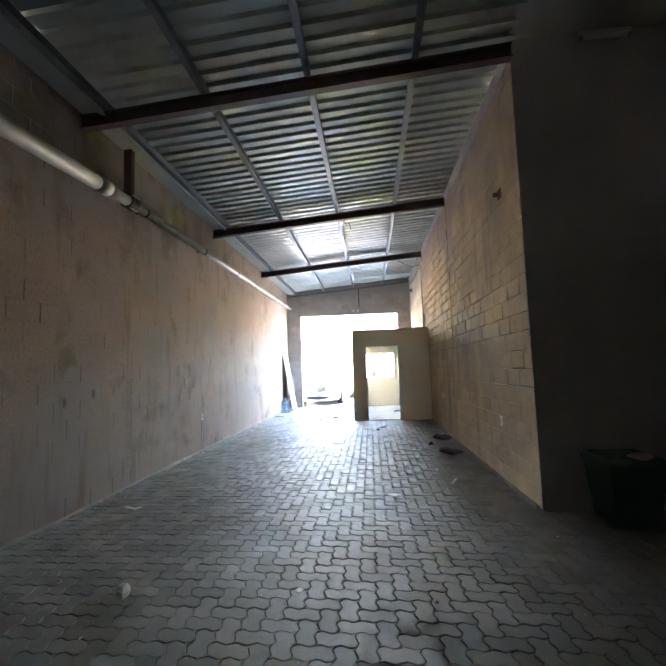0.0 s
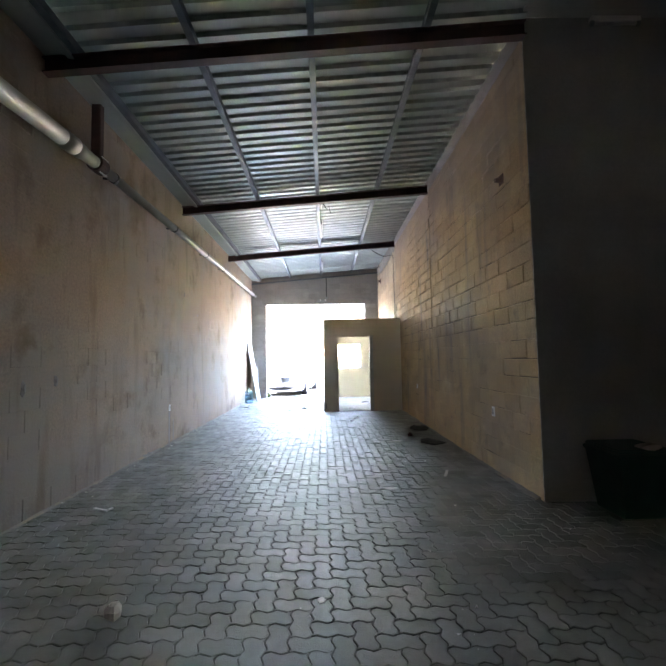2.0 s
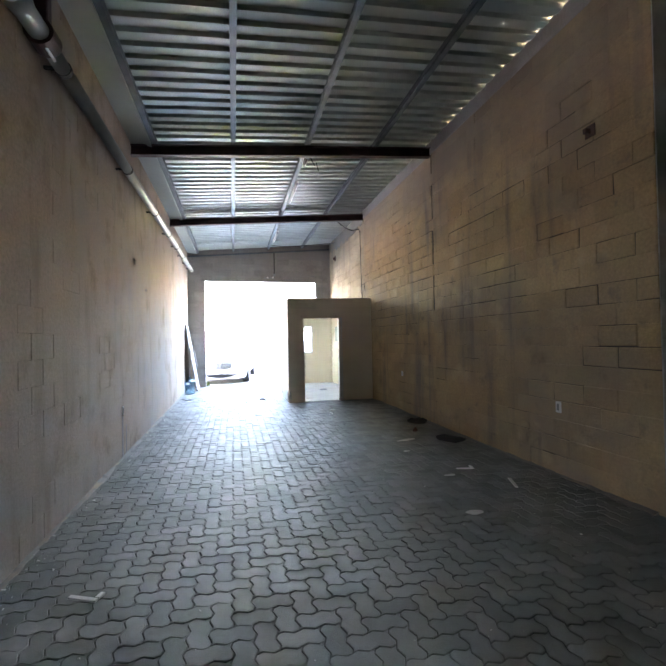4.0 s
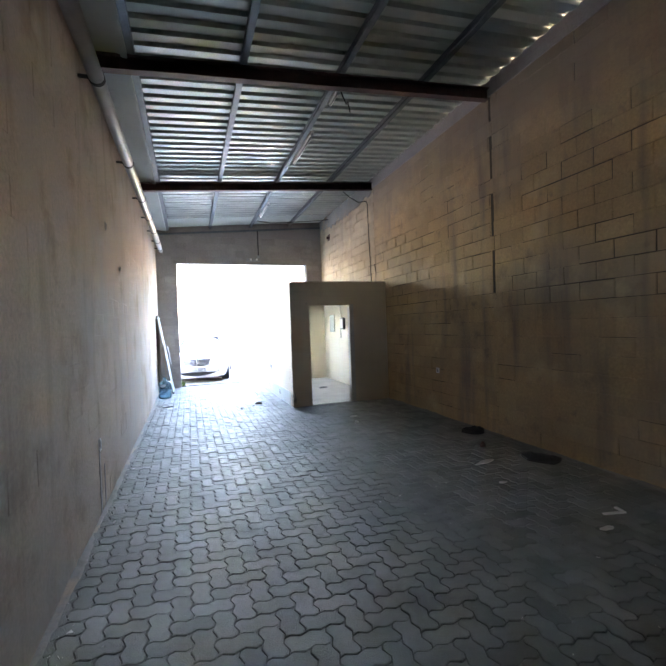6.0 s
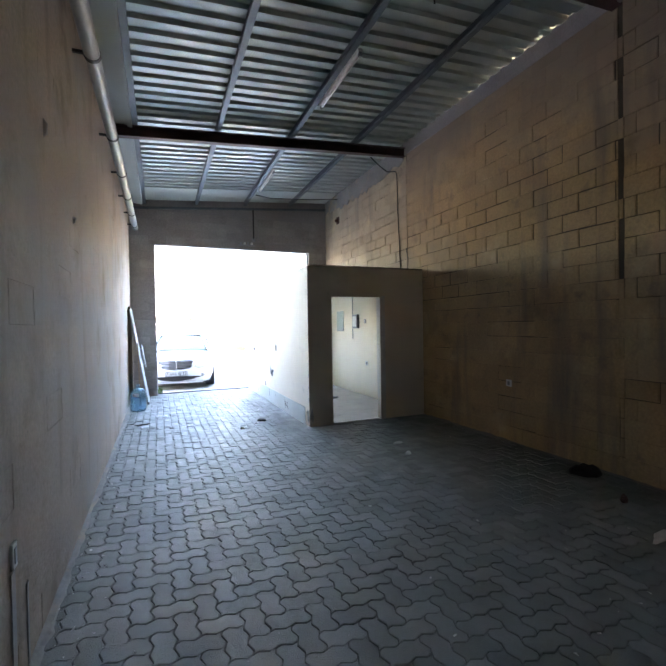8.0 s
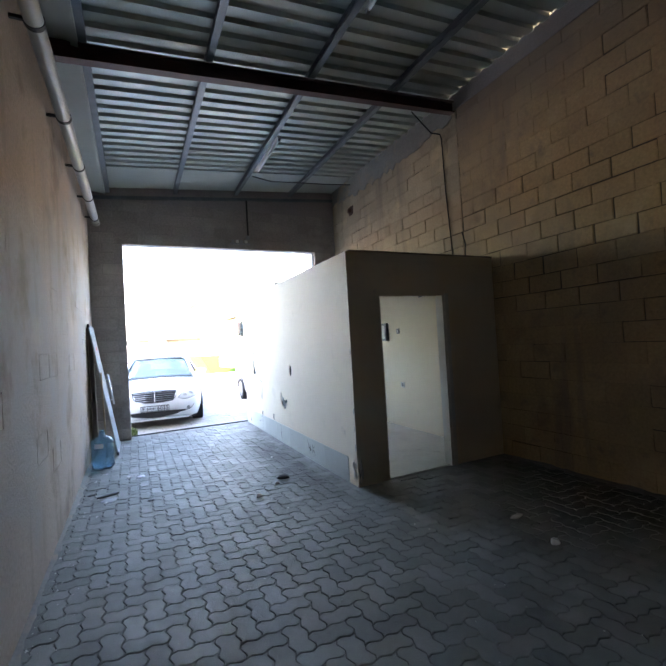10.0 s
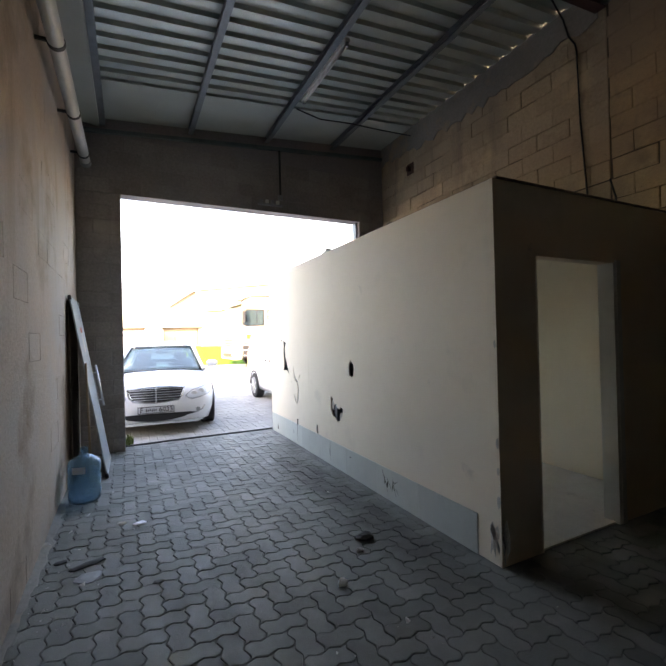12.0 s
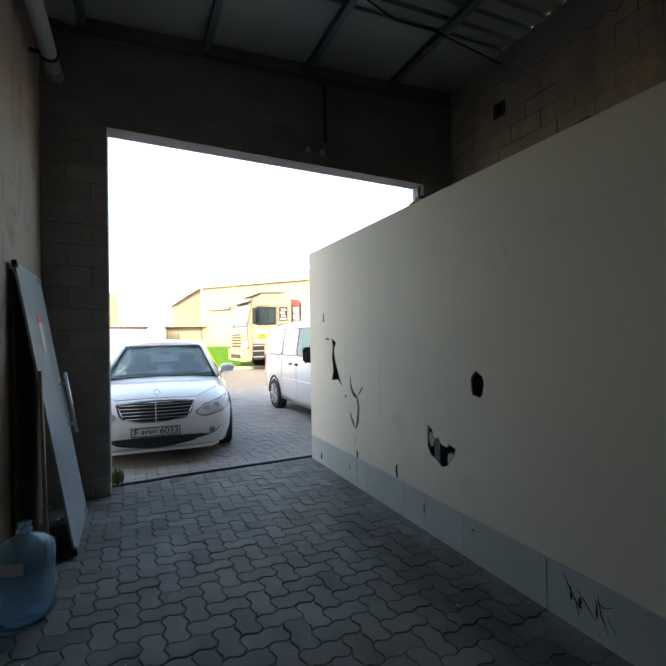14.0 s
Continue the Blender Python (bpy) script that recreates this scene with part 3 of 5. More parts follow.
tagged(mesh_ob("office_cable", tube([(XE - 0.04, 14.92, 2.50), (XE - 0.04, 14.92, 1.28)], 0.008, 6), M_GREYPL), "thin grey cable hanging down the office wall", "cable")
latch = thing("door_closer_bracket", "small black bracket under the office lid", "bracket")
part("body", box(XE - 0.06, XE - 0.03, 13.55, 13.62, 2.20, 2.28, 0.003), M_BLACK, latch)

# plaster-filled cable chases under the west socket
for i, (y, z1, w) in enumerate(((8.155, 0.55, 0.055), (8.35, 0.40, 0.03))):
    structure("trim_chase", box(XW - 0.003, XW + 0.004, y - w / 2, y + w / 2, 0.0, z1, 0.002), M_RENDER, "pale plaster strip over a cable chase", "trim")
def mortar_fillet(x, side, y0, y1, seed):
    """A crumbly ridge of droppings along the foot of a wall."""
    rg = random.Random(seed)
    rings, y = [], y0
    while y < y1:
        n = 0.5 + 0.5 * noise.noise(Vector((x, y * 1.7, 0.3)))
        w, h = 0.012 + 0.075 * n * rg.uniform(0.6, 1.2), 0.003 + 0.034 * n * n * rg.uniform(0.4, 1.4)
        rings.append([(x - side * 0.004, y, -0.004), (x - side * 0.004, y, h), (x + side * w * 0.3, y, h * rg.uniform(0.5, 0.8)), (x + side * w * 0.7, y, h * 0.25), (x + side * w, y, -0.004)])
        y += rg.uniform(0.05, 0.10)
    return loft(rings)
structure("trim_mortar_fillet", mortar_fillet(XW, 1, -1.8, 15.3, 5), M_GREYCOAT, "crumbly mortar droppings along the foot of the block wall", "trim")
structure("trim_mortar_fillet", mortar_fillet(XE, -1, 4.85, 12.05, 6), M_GREYCOAT, "crumbly mortar droppings along the foot of the block wall", "trim")
for y, z, w, h in ((4.56, 1.20, 0.035, 0.075), (5.02, 1.25, 0.03, 0.06), (9.75, 2.42, 0.02, 0.03), (8.9, 2.75, 0.02, 0.05)):
    bm = bmesh.new()
    bmesh.ops.create_icosphere(bm, subdivisions=2, radius=1.0)
    for v in bm.verts:
        n = 1 + 0.5 * noise.noise(v.co * 2.3 + Vector((y, z, 0)))
        v.co = Vector((XW + 0.022 * v.co.x * n, y + w * v.co.y * n, z + h * v.co.z * n))
    structure("trim_mortar_lump", bm, M_RENDER, "lump of mortar stuck to the block wall", "trim")
rng = random.Random(12)
low = [(12.68 + 0.10 * k, 4.70 - 0.02 * abs(math.sin(k * 0.9)) - rng.uniform(0.0, 0.10) - 0.10 * math.sin(k / 39 * math.pi)) for k in range(39)]
structure("trim_cement_coat", prism(low + [(16.63, 4.60), (16.63, 4.945), (12.68, 4.945)], "x", XE - 0.013, XE + 0.01), M_GREYCOAT, "rough pale cement coat along the head of the block wall", "trim")
structure("trim_wall_head", prism([(YC, beam_z(XE) + 0.05), (YN, beam_z(XE) + 0.02), (YN, beam_z(XE) + 0.271), (YC, beam_z(XE) + 0.271)], "x", XE - 0.008, XE + 0.02), M_RENDER, "grey mortar band along the head of the block wall", "trim")

# ---- drain pipe along the west wall ----
pipe = thing("drain_pipe", "grey plastic drain pipe hung along the block wall", "pipe")
PX, PZ = -2.30, 3.78
part("wide_pipe", tube([(PX, YS, 3.52), (PX, 3.0, 3.62), (PX, 4.85, 3.72)], 0.085, 20), M_PVC, pipe, smooth=True)
part("socket", tube([(PX, 4.80, 3.717), (PX, 5.00, 3.725)], 0.095, 20), M_PVC, pipe, smooth=True)
part("reducer", tube([(PX, 5.0, 3.725), (PX, 5.12, 3.73), (PX, 5.2, 3.735), (PX, 5.40, 3.745)], [0.085, 0.085, 0.07, 0.07], 20), M_PVC, pipe, smooth=True)
part("long_pipe", tube([(PX, 5.35, 3.745), (PX, 9.0, 3.80), (PX, 13.0, 3.86), (PX, 16.50, 3.90)], 0.060, 18), M_PVC, pipe, smooth=True)
for y, z in ((5.85, 3.752), (7.95, 3.784), (9.9, 3.813), (11.5, 3.8375), (12.8, 3.857), (14.0, 3.871), (15.15, 3.885), (16.2, 3.897)):
    c = part("clip", tube([(PX, y - 0.02, z), (PX, y + 0.02, z)], 0.066, 18), M_BLACK, pipe, "dark pipe clip")
    part("clip_arm", box(XW, PX - 0.05, y - 0.012, y + 0.012, z - 0.012, z + 0.012), M_BLACK, c)
part("end_collar", tube([(PX, 16.42, 3.90), (PX, 16.52, 3.90)], 0.068, 18), M_PVC, pipe)
br = part("hanger", box(PX - 0.06, PX + 0.05, 5.42, 5.50, 3.75, 4.46, 0.006), M_BEAM, pipe, "dark steel hanger strap")
part("clamp", tube([(PX, 5.40, 3.747), (PX, 5.56, 3.75)], 0.098, 16), M_BEAM, pipe, "dark bolted clamp")
for dz, dx in ((0.085, 0.05), (-0.085, 0.03), (0.06, -0.06)):
    part("bolt", tube([(PX + dx, 5.45, 3.748 + dz), (PX + dx, 5.60, 3.748 + dz)], 0.012, 8), M_STEEL, pipe)

# ---- lamps, conduit, cables ----
def strip_light(m, length, label):
    ob = thing("strip_light", label, "strip light", m, group="strip lights")
    part("batten", box(-0.03, 0.03, 0, length, 0.02, 0.07, 0.004), M_WHITEPL, ob)
    part("tube", tube([(0, 0.04, 0.0), (0, length - 0.04, 0.0)], 0.014, 12), M_WHITEPL, ob, "unlit white glass tube", smooth=True)
    for y in (0.0, length - 0.035):
        part("lamp_holder", box(-0.018, 0.018, y, y + 0.035, -0.02, 0.03, 0.003), M_GREYPL, ob)
    return ob
ZL = beam_z(0.28) + 0.085
strip_light(pose(0.30, 10.20, ZL), 1.23, "unlit fluorescent batten fixed under a purlin")
strip_light(pose(0.30, 14.00, ZL), 1.23, "unlit fluorescent batten fixed under a purlin")
strip_light(pose(0.29, 8.98, ZL), 0.36, "short broken end of a fluorescent batten")
strip_light(pose(3.14, 4.73, 4.86, 0, 0, -90), 0.52, "unlit fluorescent batten on the dark wall")
for pts, nm in (([(0.33, 9.0, ZL + 0.03), (0.42, 9.05, ZL - 0.10), (0.46, 9.1, ZL - 0.02), (0.50, 9.12, ZL - 0.16)], "loose stripped wires dangling from a broken lamp"),
                ([(0.22, 15.28, 4.55), (0.6, 15.36, 4.53), (1.08, 15.36, 4.57), (1.7, 15.5, 4.66), (2.40, 15.7, 4.80)], "black cable sagging under the roof"),
                ([(1.75, 12.70, 4.63), (1.95, 12.72, 4.50), (2.15, 12.80, 4.45), (2.40, 12.90, 4.52), (2.425, 12.90, 4.45), (2.425, 12.88, 3.7), (2.425, 12.83, 2.95), (2.42, 12.80, 2.56)], "black cable dropping down the block wall"),
                ([(2.42, 12.60, 3.0), (2.425, 12.55, 2.8), (2.42, 12.57, 2.56)], "short black cable end on the block wall")):
    tagged(mesh_ob("cable", tube(pts, 0.009, 6), M_BLACK, smooth=True), nm, "cable")
conduit = thing("conduit", "dark conduit dropping to a terminal bracket above the doorway", "conduit")
part("pipe", tube([(0.44, YN - 0.02, 4.58), (0.44, YN - 0.02, 3.84)], 0.017, 10), M_BLACK, conduit)
part("rail", box(0.06, 0.47, YN - 0.03, YN, 3.66, 3.69, 0.002), M_GREYPL, conduit)
for x in (0.12, 0.21, 0.30, 0.39):
    part("terminal", box(x - 0.025, x + 0.025, YN - 0.045, YN, 3.69, 3.75, 0.004), M_WHITEPL if x in (0.21, 0.39) else M_GREYPL, conduit)
part("junction_box", box(0.40, 0.48, YN - 0.04, YN, 3.77, 3.85, 0.004), M_GREYPL, conduit)
structure("wall_plate_angle", prism([(XW, 4.35), (XE, 4.74), (XE, 4.79), (XW, 4.40)], "y", YN - 0.05, YN + 0.003), M_PURLIN, "galvanised angle along the head of the front wall", "trim")
for y, z, s in ((5.41, 3.50, 0.06), (15.77, 4.28, 0.09)):
    ob = thing("wall_bracket", "rusty iron bracket stub fixed to the blockwork", "bracket")
    part("plate", box(XE - 0.012, XE, y - s, y + s, z - s, z + s, 0.004), M_RUST, ob)
    part("stub", box(XE - 0.08, XE - 0.012, y - s * 0.3, y + s * 0.3, z - s * 0.5, z + s * 0.3, 0.004), M_RUST, ob)
ob = thing("motor_bracket", "small grey steel bracket on top of the partition", "bracket")
part("plate", box(0.32, 0.44, 14.66, 14.82, BZ + 0.008, BZ + 0.02, 0.002), M_GREYPL, ob)
part("clip", box(0.34, 0.40, 14.70, 14.76, BZ + 0.02, BZ + 0.05, 0.002), M_BLACK, ob)
ob = thing("timber_scrap", "dark broken timber scrap on the partition lid", "timber")
part("piece", prism(jag(13.40, BZ + 0.022, 0.06, 0.014, 9, 77), "x", 0.36, 0.42), M_WOOD, ob)

# ---- leaning door leaf, board, batten, bottle ----
leaf = thing("door_leaf", "pale glass door leaf leaning against the block wall", "door", pose(-2.07, 15.48, 0.0, 0, -9.2, 0))
part("panel", box(-0.014, 0.0, 0, 0.84, 0.0, 2.06, 0.002), M_LEAF_PANEL, leaf)
for y, z in ((0.0, 0.0), (0.70, 0.02), (0.72, 2.00), (0.0, 2.02)):
    part("corner_patch", box(-0.022, 0.008, y, y + (0.10 if y else 0.05), z, z + 0.05, 0.003), M_BLACK if y == 0 else M_STEEL, leaf, "metal corner fitting")
h = part("pull_handle", tube([(0.055, 0.74, 0.72), (0.055, 0.74, 1.24)], 0.012, 12), M_STEEL, leaf, "brushed steel bar handle", smooth=True)
for z in (0.80, 1.15):
    part("standoff", tube([(0.0, 0.74, z), (0.055, 0.74, z)], 0.008, 8), M_STEEL, h)
part("lock_patch", box(-0.02, 0.006, 0.80, 0.845, 0.78, 1.12, 0.002), M_GREYPL, leaf)
part("sticker", box(0.001, 0.0025, 0.36, 0.50, 1.42, 1.66), M_PAPER, leaf, "torn paper sticker")
part("sticker_print", box(0.0025, 0.0035, 0.34, 0.52, 1.66, 1.72), M_REDINK, leaf, "red printed strip")
board = thing("dark_board", "brown stained board standing against the block wall", "board", pose(-2.395, 15.50, 0.0, 0, -0.6, 0))
part("board", box(-0.02, 0.0, 0, 0.8, 0, 1.98, 0.003), M_BOARD, board)
batten = thing("timber_batten", "pale timber batten leaning on the wall", "batten", pose(-2.215, 15.41, 0.0, 0, -1.5, 0))
part("batten", box(-0.02, 0.0, 0, 0.045, 0, 1.30, 0.003), M_TIMBER, batten)


def water_bottle(m):
    ob = thing("water_bottle", "empty blue plastic water dispenser bottle on the pavers", "bottle", m)
    prof = [(0.09, 0.004), (0.125, 0.0), (0.134, 0.02), (0.135, 0.10), (0.128, 0.115), (0.128, 0.13), (0.135, 0.145), (0.135, 0.225), (0.127, 0.24), (0.127, 0.255), (0.135, 0.27), (0.135, 0.34), (0.128, 0.365), (0.095, 0.395), (0.050, 0.415), (0.031, 0.425), (0.029, 0.47), (0.032, 0.475), (0.032, 0.485), (0.026, 0.49)]
    inner = [(max(r - 0.004, 0.001), z) for r, z in prof[2:]][::-1] + [(0.10, 0.010), (0.001, 0.012)]
    part("body", lathe(prof + inner, 36), M_BOTTLE, ob, smooth=True)
    part("neck_ring", lathe([(0.031, 0.44), (0.037, 0.442), (0.037, 0.452), (0.031, 0.454)], 24), M_BOTTLE, ob)
    part("label", prism([(0.1365 * math.cos(a), 0.1365 * math.sin(a)) for a in [math.radians(-112 + 6 * k) for k in range(9)]] + [(0.1358 * math.cos(a), 0.1358 * math.sin(a)) for a in [math.radians(-64 - 6 * k) for k in range(9)]], "z", 0.275, 0.335), M_PLATE, ob, "faded pale label")
    return ob
water_bottle(pose(-2.245, 14.885, 0.001, 0, 0, -18) @ Matrix.Scale(1.04, 4))

# ---- litter ----
def scrap(name, label, category, x, y, w, d, h, material, seed, turn=0.0, curl=0.0):
    """A torn, crumpled sheet or lump lying on the pavers."""
    rng = random.Random(seed)
    outline = [(w / 2 * math.cos(t) * rng.uniform(0.7, 1.1), d / 2 * math.sin(t) * rng.uniform(0.7, 1.1)) for t in (2 * math.pi * k / 11 for k in range(11))]
    bm = bmesh.new()
    rings = [[bm.verts.new((a * s, b * s, max(0.0, z + curl * (a / w) ** 2 * 2 + rng.uniform(0, h * 0.35)))) for a, b in outline] for s, z in ((1.0, 0.0), (0.97, h * 0.5), (0.55, h))]
    for r0, r1 in zip(rings, rings[1:]):
        for k in range(11):
            bm.faces.new((r0[k], r0[(k + 1) % 11], r1[(k + 1) % 11], r1[k]))
    bm.faces.new(rings[0])
    bm.faces.new(rings[-1])
    ob = mesh_ob(name, bm, material)
    ob.matrix_world = pose(x, y, 0.001, 0, 0, turn)
    return tagged(ob, label, category)


def angle_scrap(x, y, a, b, w, material, label, turn):
    """A bent strip lying on the floor."""
    bm = bmesh.new()
    put_box(bm, 0, a, -w / 2, w / 2, 0, 0.012, 0.002)
    put_box(bm, a - w, a, w / 2, b, 0, 0.014, 0.002)
    ob = mesh_ob("plastic_strip", bm, material)
    ob.matrix_world = pose(x, y, 0.002, 0, 0, turn)
    return tagged(ob, label, "litter")
angle_scrap(-1.96, 4.90, 0.19, 0.07, 0.03, M_WHITEPL, "bent white plastic strip on the pavers", -25)
angle_scrap(1.74, 5.72, 0.26, 0.02, 0.03, M_PAPER, "straight pale strip on the pavers", 68)
angle_scrap(1.48, 6.42, 0.20, 0.09, 0.028, M_WHITEPL, "bent pale offcut on the pavers", -12)
scrap("crumpled_cup", "crushed white cup on the pavers", "litter", -0.89, 3.15, 0.10, 0.13, 0.055, M_PAPER, 1, 30)
scrap("paper_scrap", "small folded white paper on the pavers", "litter", 0.28, 3.24, 0.06, 0.07, 0.005, M_PAPER, 2, 10)
scrap("paper_scrap", "torn pale paper strip on the pavers", "litter", 1.50, 7.86, 0.34, 0.09, 0.012, M_PAPER, 3, 15)
scrap("paper_scrap", "flat scrap of pale paper", "litter", 1.02, 5.32, 0.20, 0.10, 0.004, M_PAPER, 4)
scrap("paper_scrap", "small curled pale scrap", "litter", 1.30, 6.25, 0.14, 0.06, 0.008, M_PAPER, 5)
scrap("paper_scrap", "small pale scrap on the pavers", "litter", 1.25, 7.3, 0.10, 0.06, 0.005, M_PAPER, 6)
scrap("foam_lump", "small white foam lump on the pavers", "litter", -0.69, 12.47, 0.085, 0.06, 0.03, M_WHITEPL, 7, 12)
scrap("plastic_bag", "crumpled black plastic on the pavers", "litter", -0.28, 12.90, 0.19, 0.13, 0.03, M_BLACK, 8, 20, 0.03)
scrap("foam_lump", "small broken pale lump", "litter", -0.40, 12.76, 0.07, 0.06, 0.02, M_GYPSUM, 9)
scrap("foil_lid", "crushed silver foil lid on the pavers", "litter", -1.78, 14.03, 0.11, 0.08, 0.014, M_STEEL, 10)
scrap("foil_lid", "pale flattened cup on the pavers", "litter", -1.92, 14.10, 0.09, 0.06, 0.012, M_PAPER, 11)
scrap("slate_offcut", "dark flat broken slab on the pavers", "offcut", -2.10, 13.32, 0.19, 0.15, 0.010, M_GREYPL, 12, 25)
scrap("slate_offcut", "long dark broken offcut", "offcut", -2.12, 13.50, 0.26, 0.07, 0.016, M_BLACK, 13, 24)
scrap("slate_offcut", "small black broken piece", "offcut", -2.29, 13.62, 0.10, 0.06, 0.010, M_BLACK, 14, 10)
scrap("slate_offcut", "small dark crumb of slab", "offcut", -1.70, 13.05, 0.07, 0.05, 0.010, M_BLACK, 15)
scrap("foam_lump", "small white lump beside the office", "litter", 0.92, 10.30, 0.09, 0.07, 0.03, M_WHITEPL, 16)
scrap("paper_scrap", "bent pale scrap beside the office", "litter", 1.05, 10.75, 0.15, 0.05, 0.02, M_PAPER, 17)
scrap("dust_sheet", "dirty crumpled sheet inside the office doorway", "litter", 0.98, 12.75, 0.45, 0.30, 0.02, M_SCREED, 18, 20)
scrap("cable_offcut", "dark scrap on the office floor", "litter", 1.62, 14.3, 0.28, 0.12, 0.04, M_GREYPL, 19, 15)
scrap("rubber_mat", "black crumpled rubber mat on the floor by the wall", "mat", 2.10, 7.62, 0.52, 0.34, 0.045, M_BLACK, 31, -50, 0.05)
scrap("rubber_mat", "black curled rubber mat beside the wall", "mat", 2.18, 8.95, 0.36, 0.28, 0.06, M_BLACK, 32, 8, 0.05)
scrap("brick_crumb", "small reddish broken brick on the pavers", "rubble", 1.86, 8.35, 0.09, 0.07, 0.05, M_RUST, 33, 20)
rng = random.Random(21)
bm = bmesh.new()
for k in range(1100):
    x, y = rng.uniform(XW + 0.05, XE - 0.1), rng.uniform(1.0, 16.5)
    if k % 2 == 0:
        x = XW + 0.03 + abs(rng.gauss(0, 0.13))
    if x > BX - 0.05 and y > BY - 0.05:
        continue
    s = rng.uniform(0.003, 0.009) if k % 7 else rng.uniform(0.010, 0.024)
    vs = [bm.verts.new((x + s * rng.uniform(-1, 1), y + s * rng.uniform(-1, 1), 0.001 + s * rng.uniform(0, 0.9))) for q in range(4)]
    for f in ((0, 1, 2), (0, 1, 3), (1, 2, 3), (0, 2, 3)):
        bm.faces.new([vs[q] for q in f])
tagged(mesh_ob("paint_chips", bm, M_PAPER), "scattered pale plaster crumbs and paint chips", "rubble", kind="stuff")

# ---- side bay: bin and stacked crates in the dark ----
wb = thing("wheelie_bin", "dark green plastic bin standing in the dim side bay", "bin", pose(3.02, 4.42, 0) @ Matrix.Scale(0.88, 4))
part("body", loft([[(a * w, b * d, z) for a, b in ((-1, -1), (1, -1), (1, 1), (-1, 1))] for w, d, z in ((0.20, 0.20, 0.03), (0.26, 0.27, 0.62))]), M_BIN, wb)
part("rim", box(-0.28, 0.28, -0.29, 0.29, 0.62, 0.66, 0.01), M_BIN, wb)
part("lid", box(-0.27, 0.27, -0.27, 0.27, 0.66, 0.70, 0.015), M_BIN, wb)
part("rag", prism(jag(0.05, 0.72, 0.10, 0.03, 9, 5), "y", -0.28, -0.18), M_PAPER, wb, "pale rag over the rim")
cb = thing("dark_cabinet", "black metal cabinet standing in the dim side bay", "cabinet", pose(3.75, 3.9, 0))
part("body", box(-0.42, 0.42, -0.25, 0.25, 0.04, 1.28, 0.008), M_BLACK, cb)
part("door", box(-0.40, -0.005, -0.265, -0.251, 0.06, 1.26, 0.003), M_BLACK, cb)
part("door", box(0.005, 0.40, -0.265, -0.251, 0.06, 1.26, 0.003), M_BLACK, cb)
part("plinth", box(-0.40, 0.40, -0.22, 0.24, 0, 0.04), M_BLACK, cb)

from mathutils.bvhtree import BVHTree


# ---- outside: car, vans, truck, street ----
def wheel(parent, x, y, r, w, side, spokes=9):
    """A wheel on an axle along x, its outer face looking to side (+1 or -1)."""
    t = part("tyre", tube([(x - w / 2, y, r), (x - w * 0.42, y, r), (x + w * 0.42, y, r), (x + w / 2, y, r)], [r * 0.93, r, r, r * 0.93], 32), M_TYRE, parent)
    f = x + side * (w / 2 + 0.002)
    part("rim", tube([(f - side * 0.03, y, r), (f, y, r)], [r * 0.66, r * 0.68], 32), M_GREYPL, t)
    bm = bmesh.new()
    for k in range(spokes):
        a = 2 * math.pi * k / spokes
        tube([(f + side * 0.004, y + 0.05 * math.cos(a), r + 0.05 * math.sin(a)), (f + side * 0.004, y + r * 0.64 * math.cos(a), r + r * 0.64 * math.sin(a))], 0.014, 6, bm)
    part("spokes", bm, M_STEEL, t)
    part("hub_cap", tube([(f, y, r), (f + side * 0.018, y, r)], 0.06, 16), M_STEEL, t)
    return t


def body_ring(s, w, zt, zb, crown=0.05, tuck=0.93):
    """Cross-section of a car body at s metres from the nose, in the local frame with the nose at y = 0 and the tail at +y."""
    half = [(0.0, zt), (w * 0.45, zt - crown * 0.25), (w * 0.80, zt - crown), (w * 0.95, zt - crown * 2.0), (w, zt - (zt - zb) * 0.42), (w * 0.99, zb + (zt - zb) * 0.30), (w * tuck, zb + 0.03), (w * 0.8, zb), (0.0, zb)]
    right = [(x, s, z) for x, z in half]
    left = [(-x, s, z) for x, z in half[1:-1]][::-1]
    return right + left


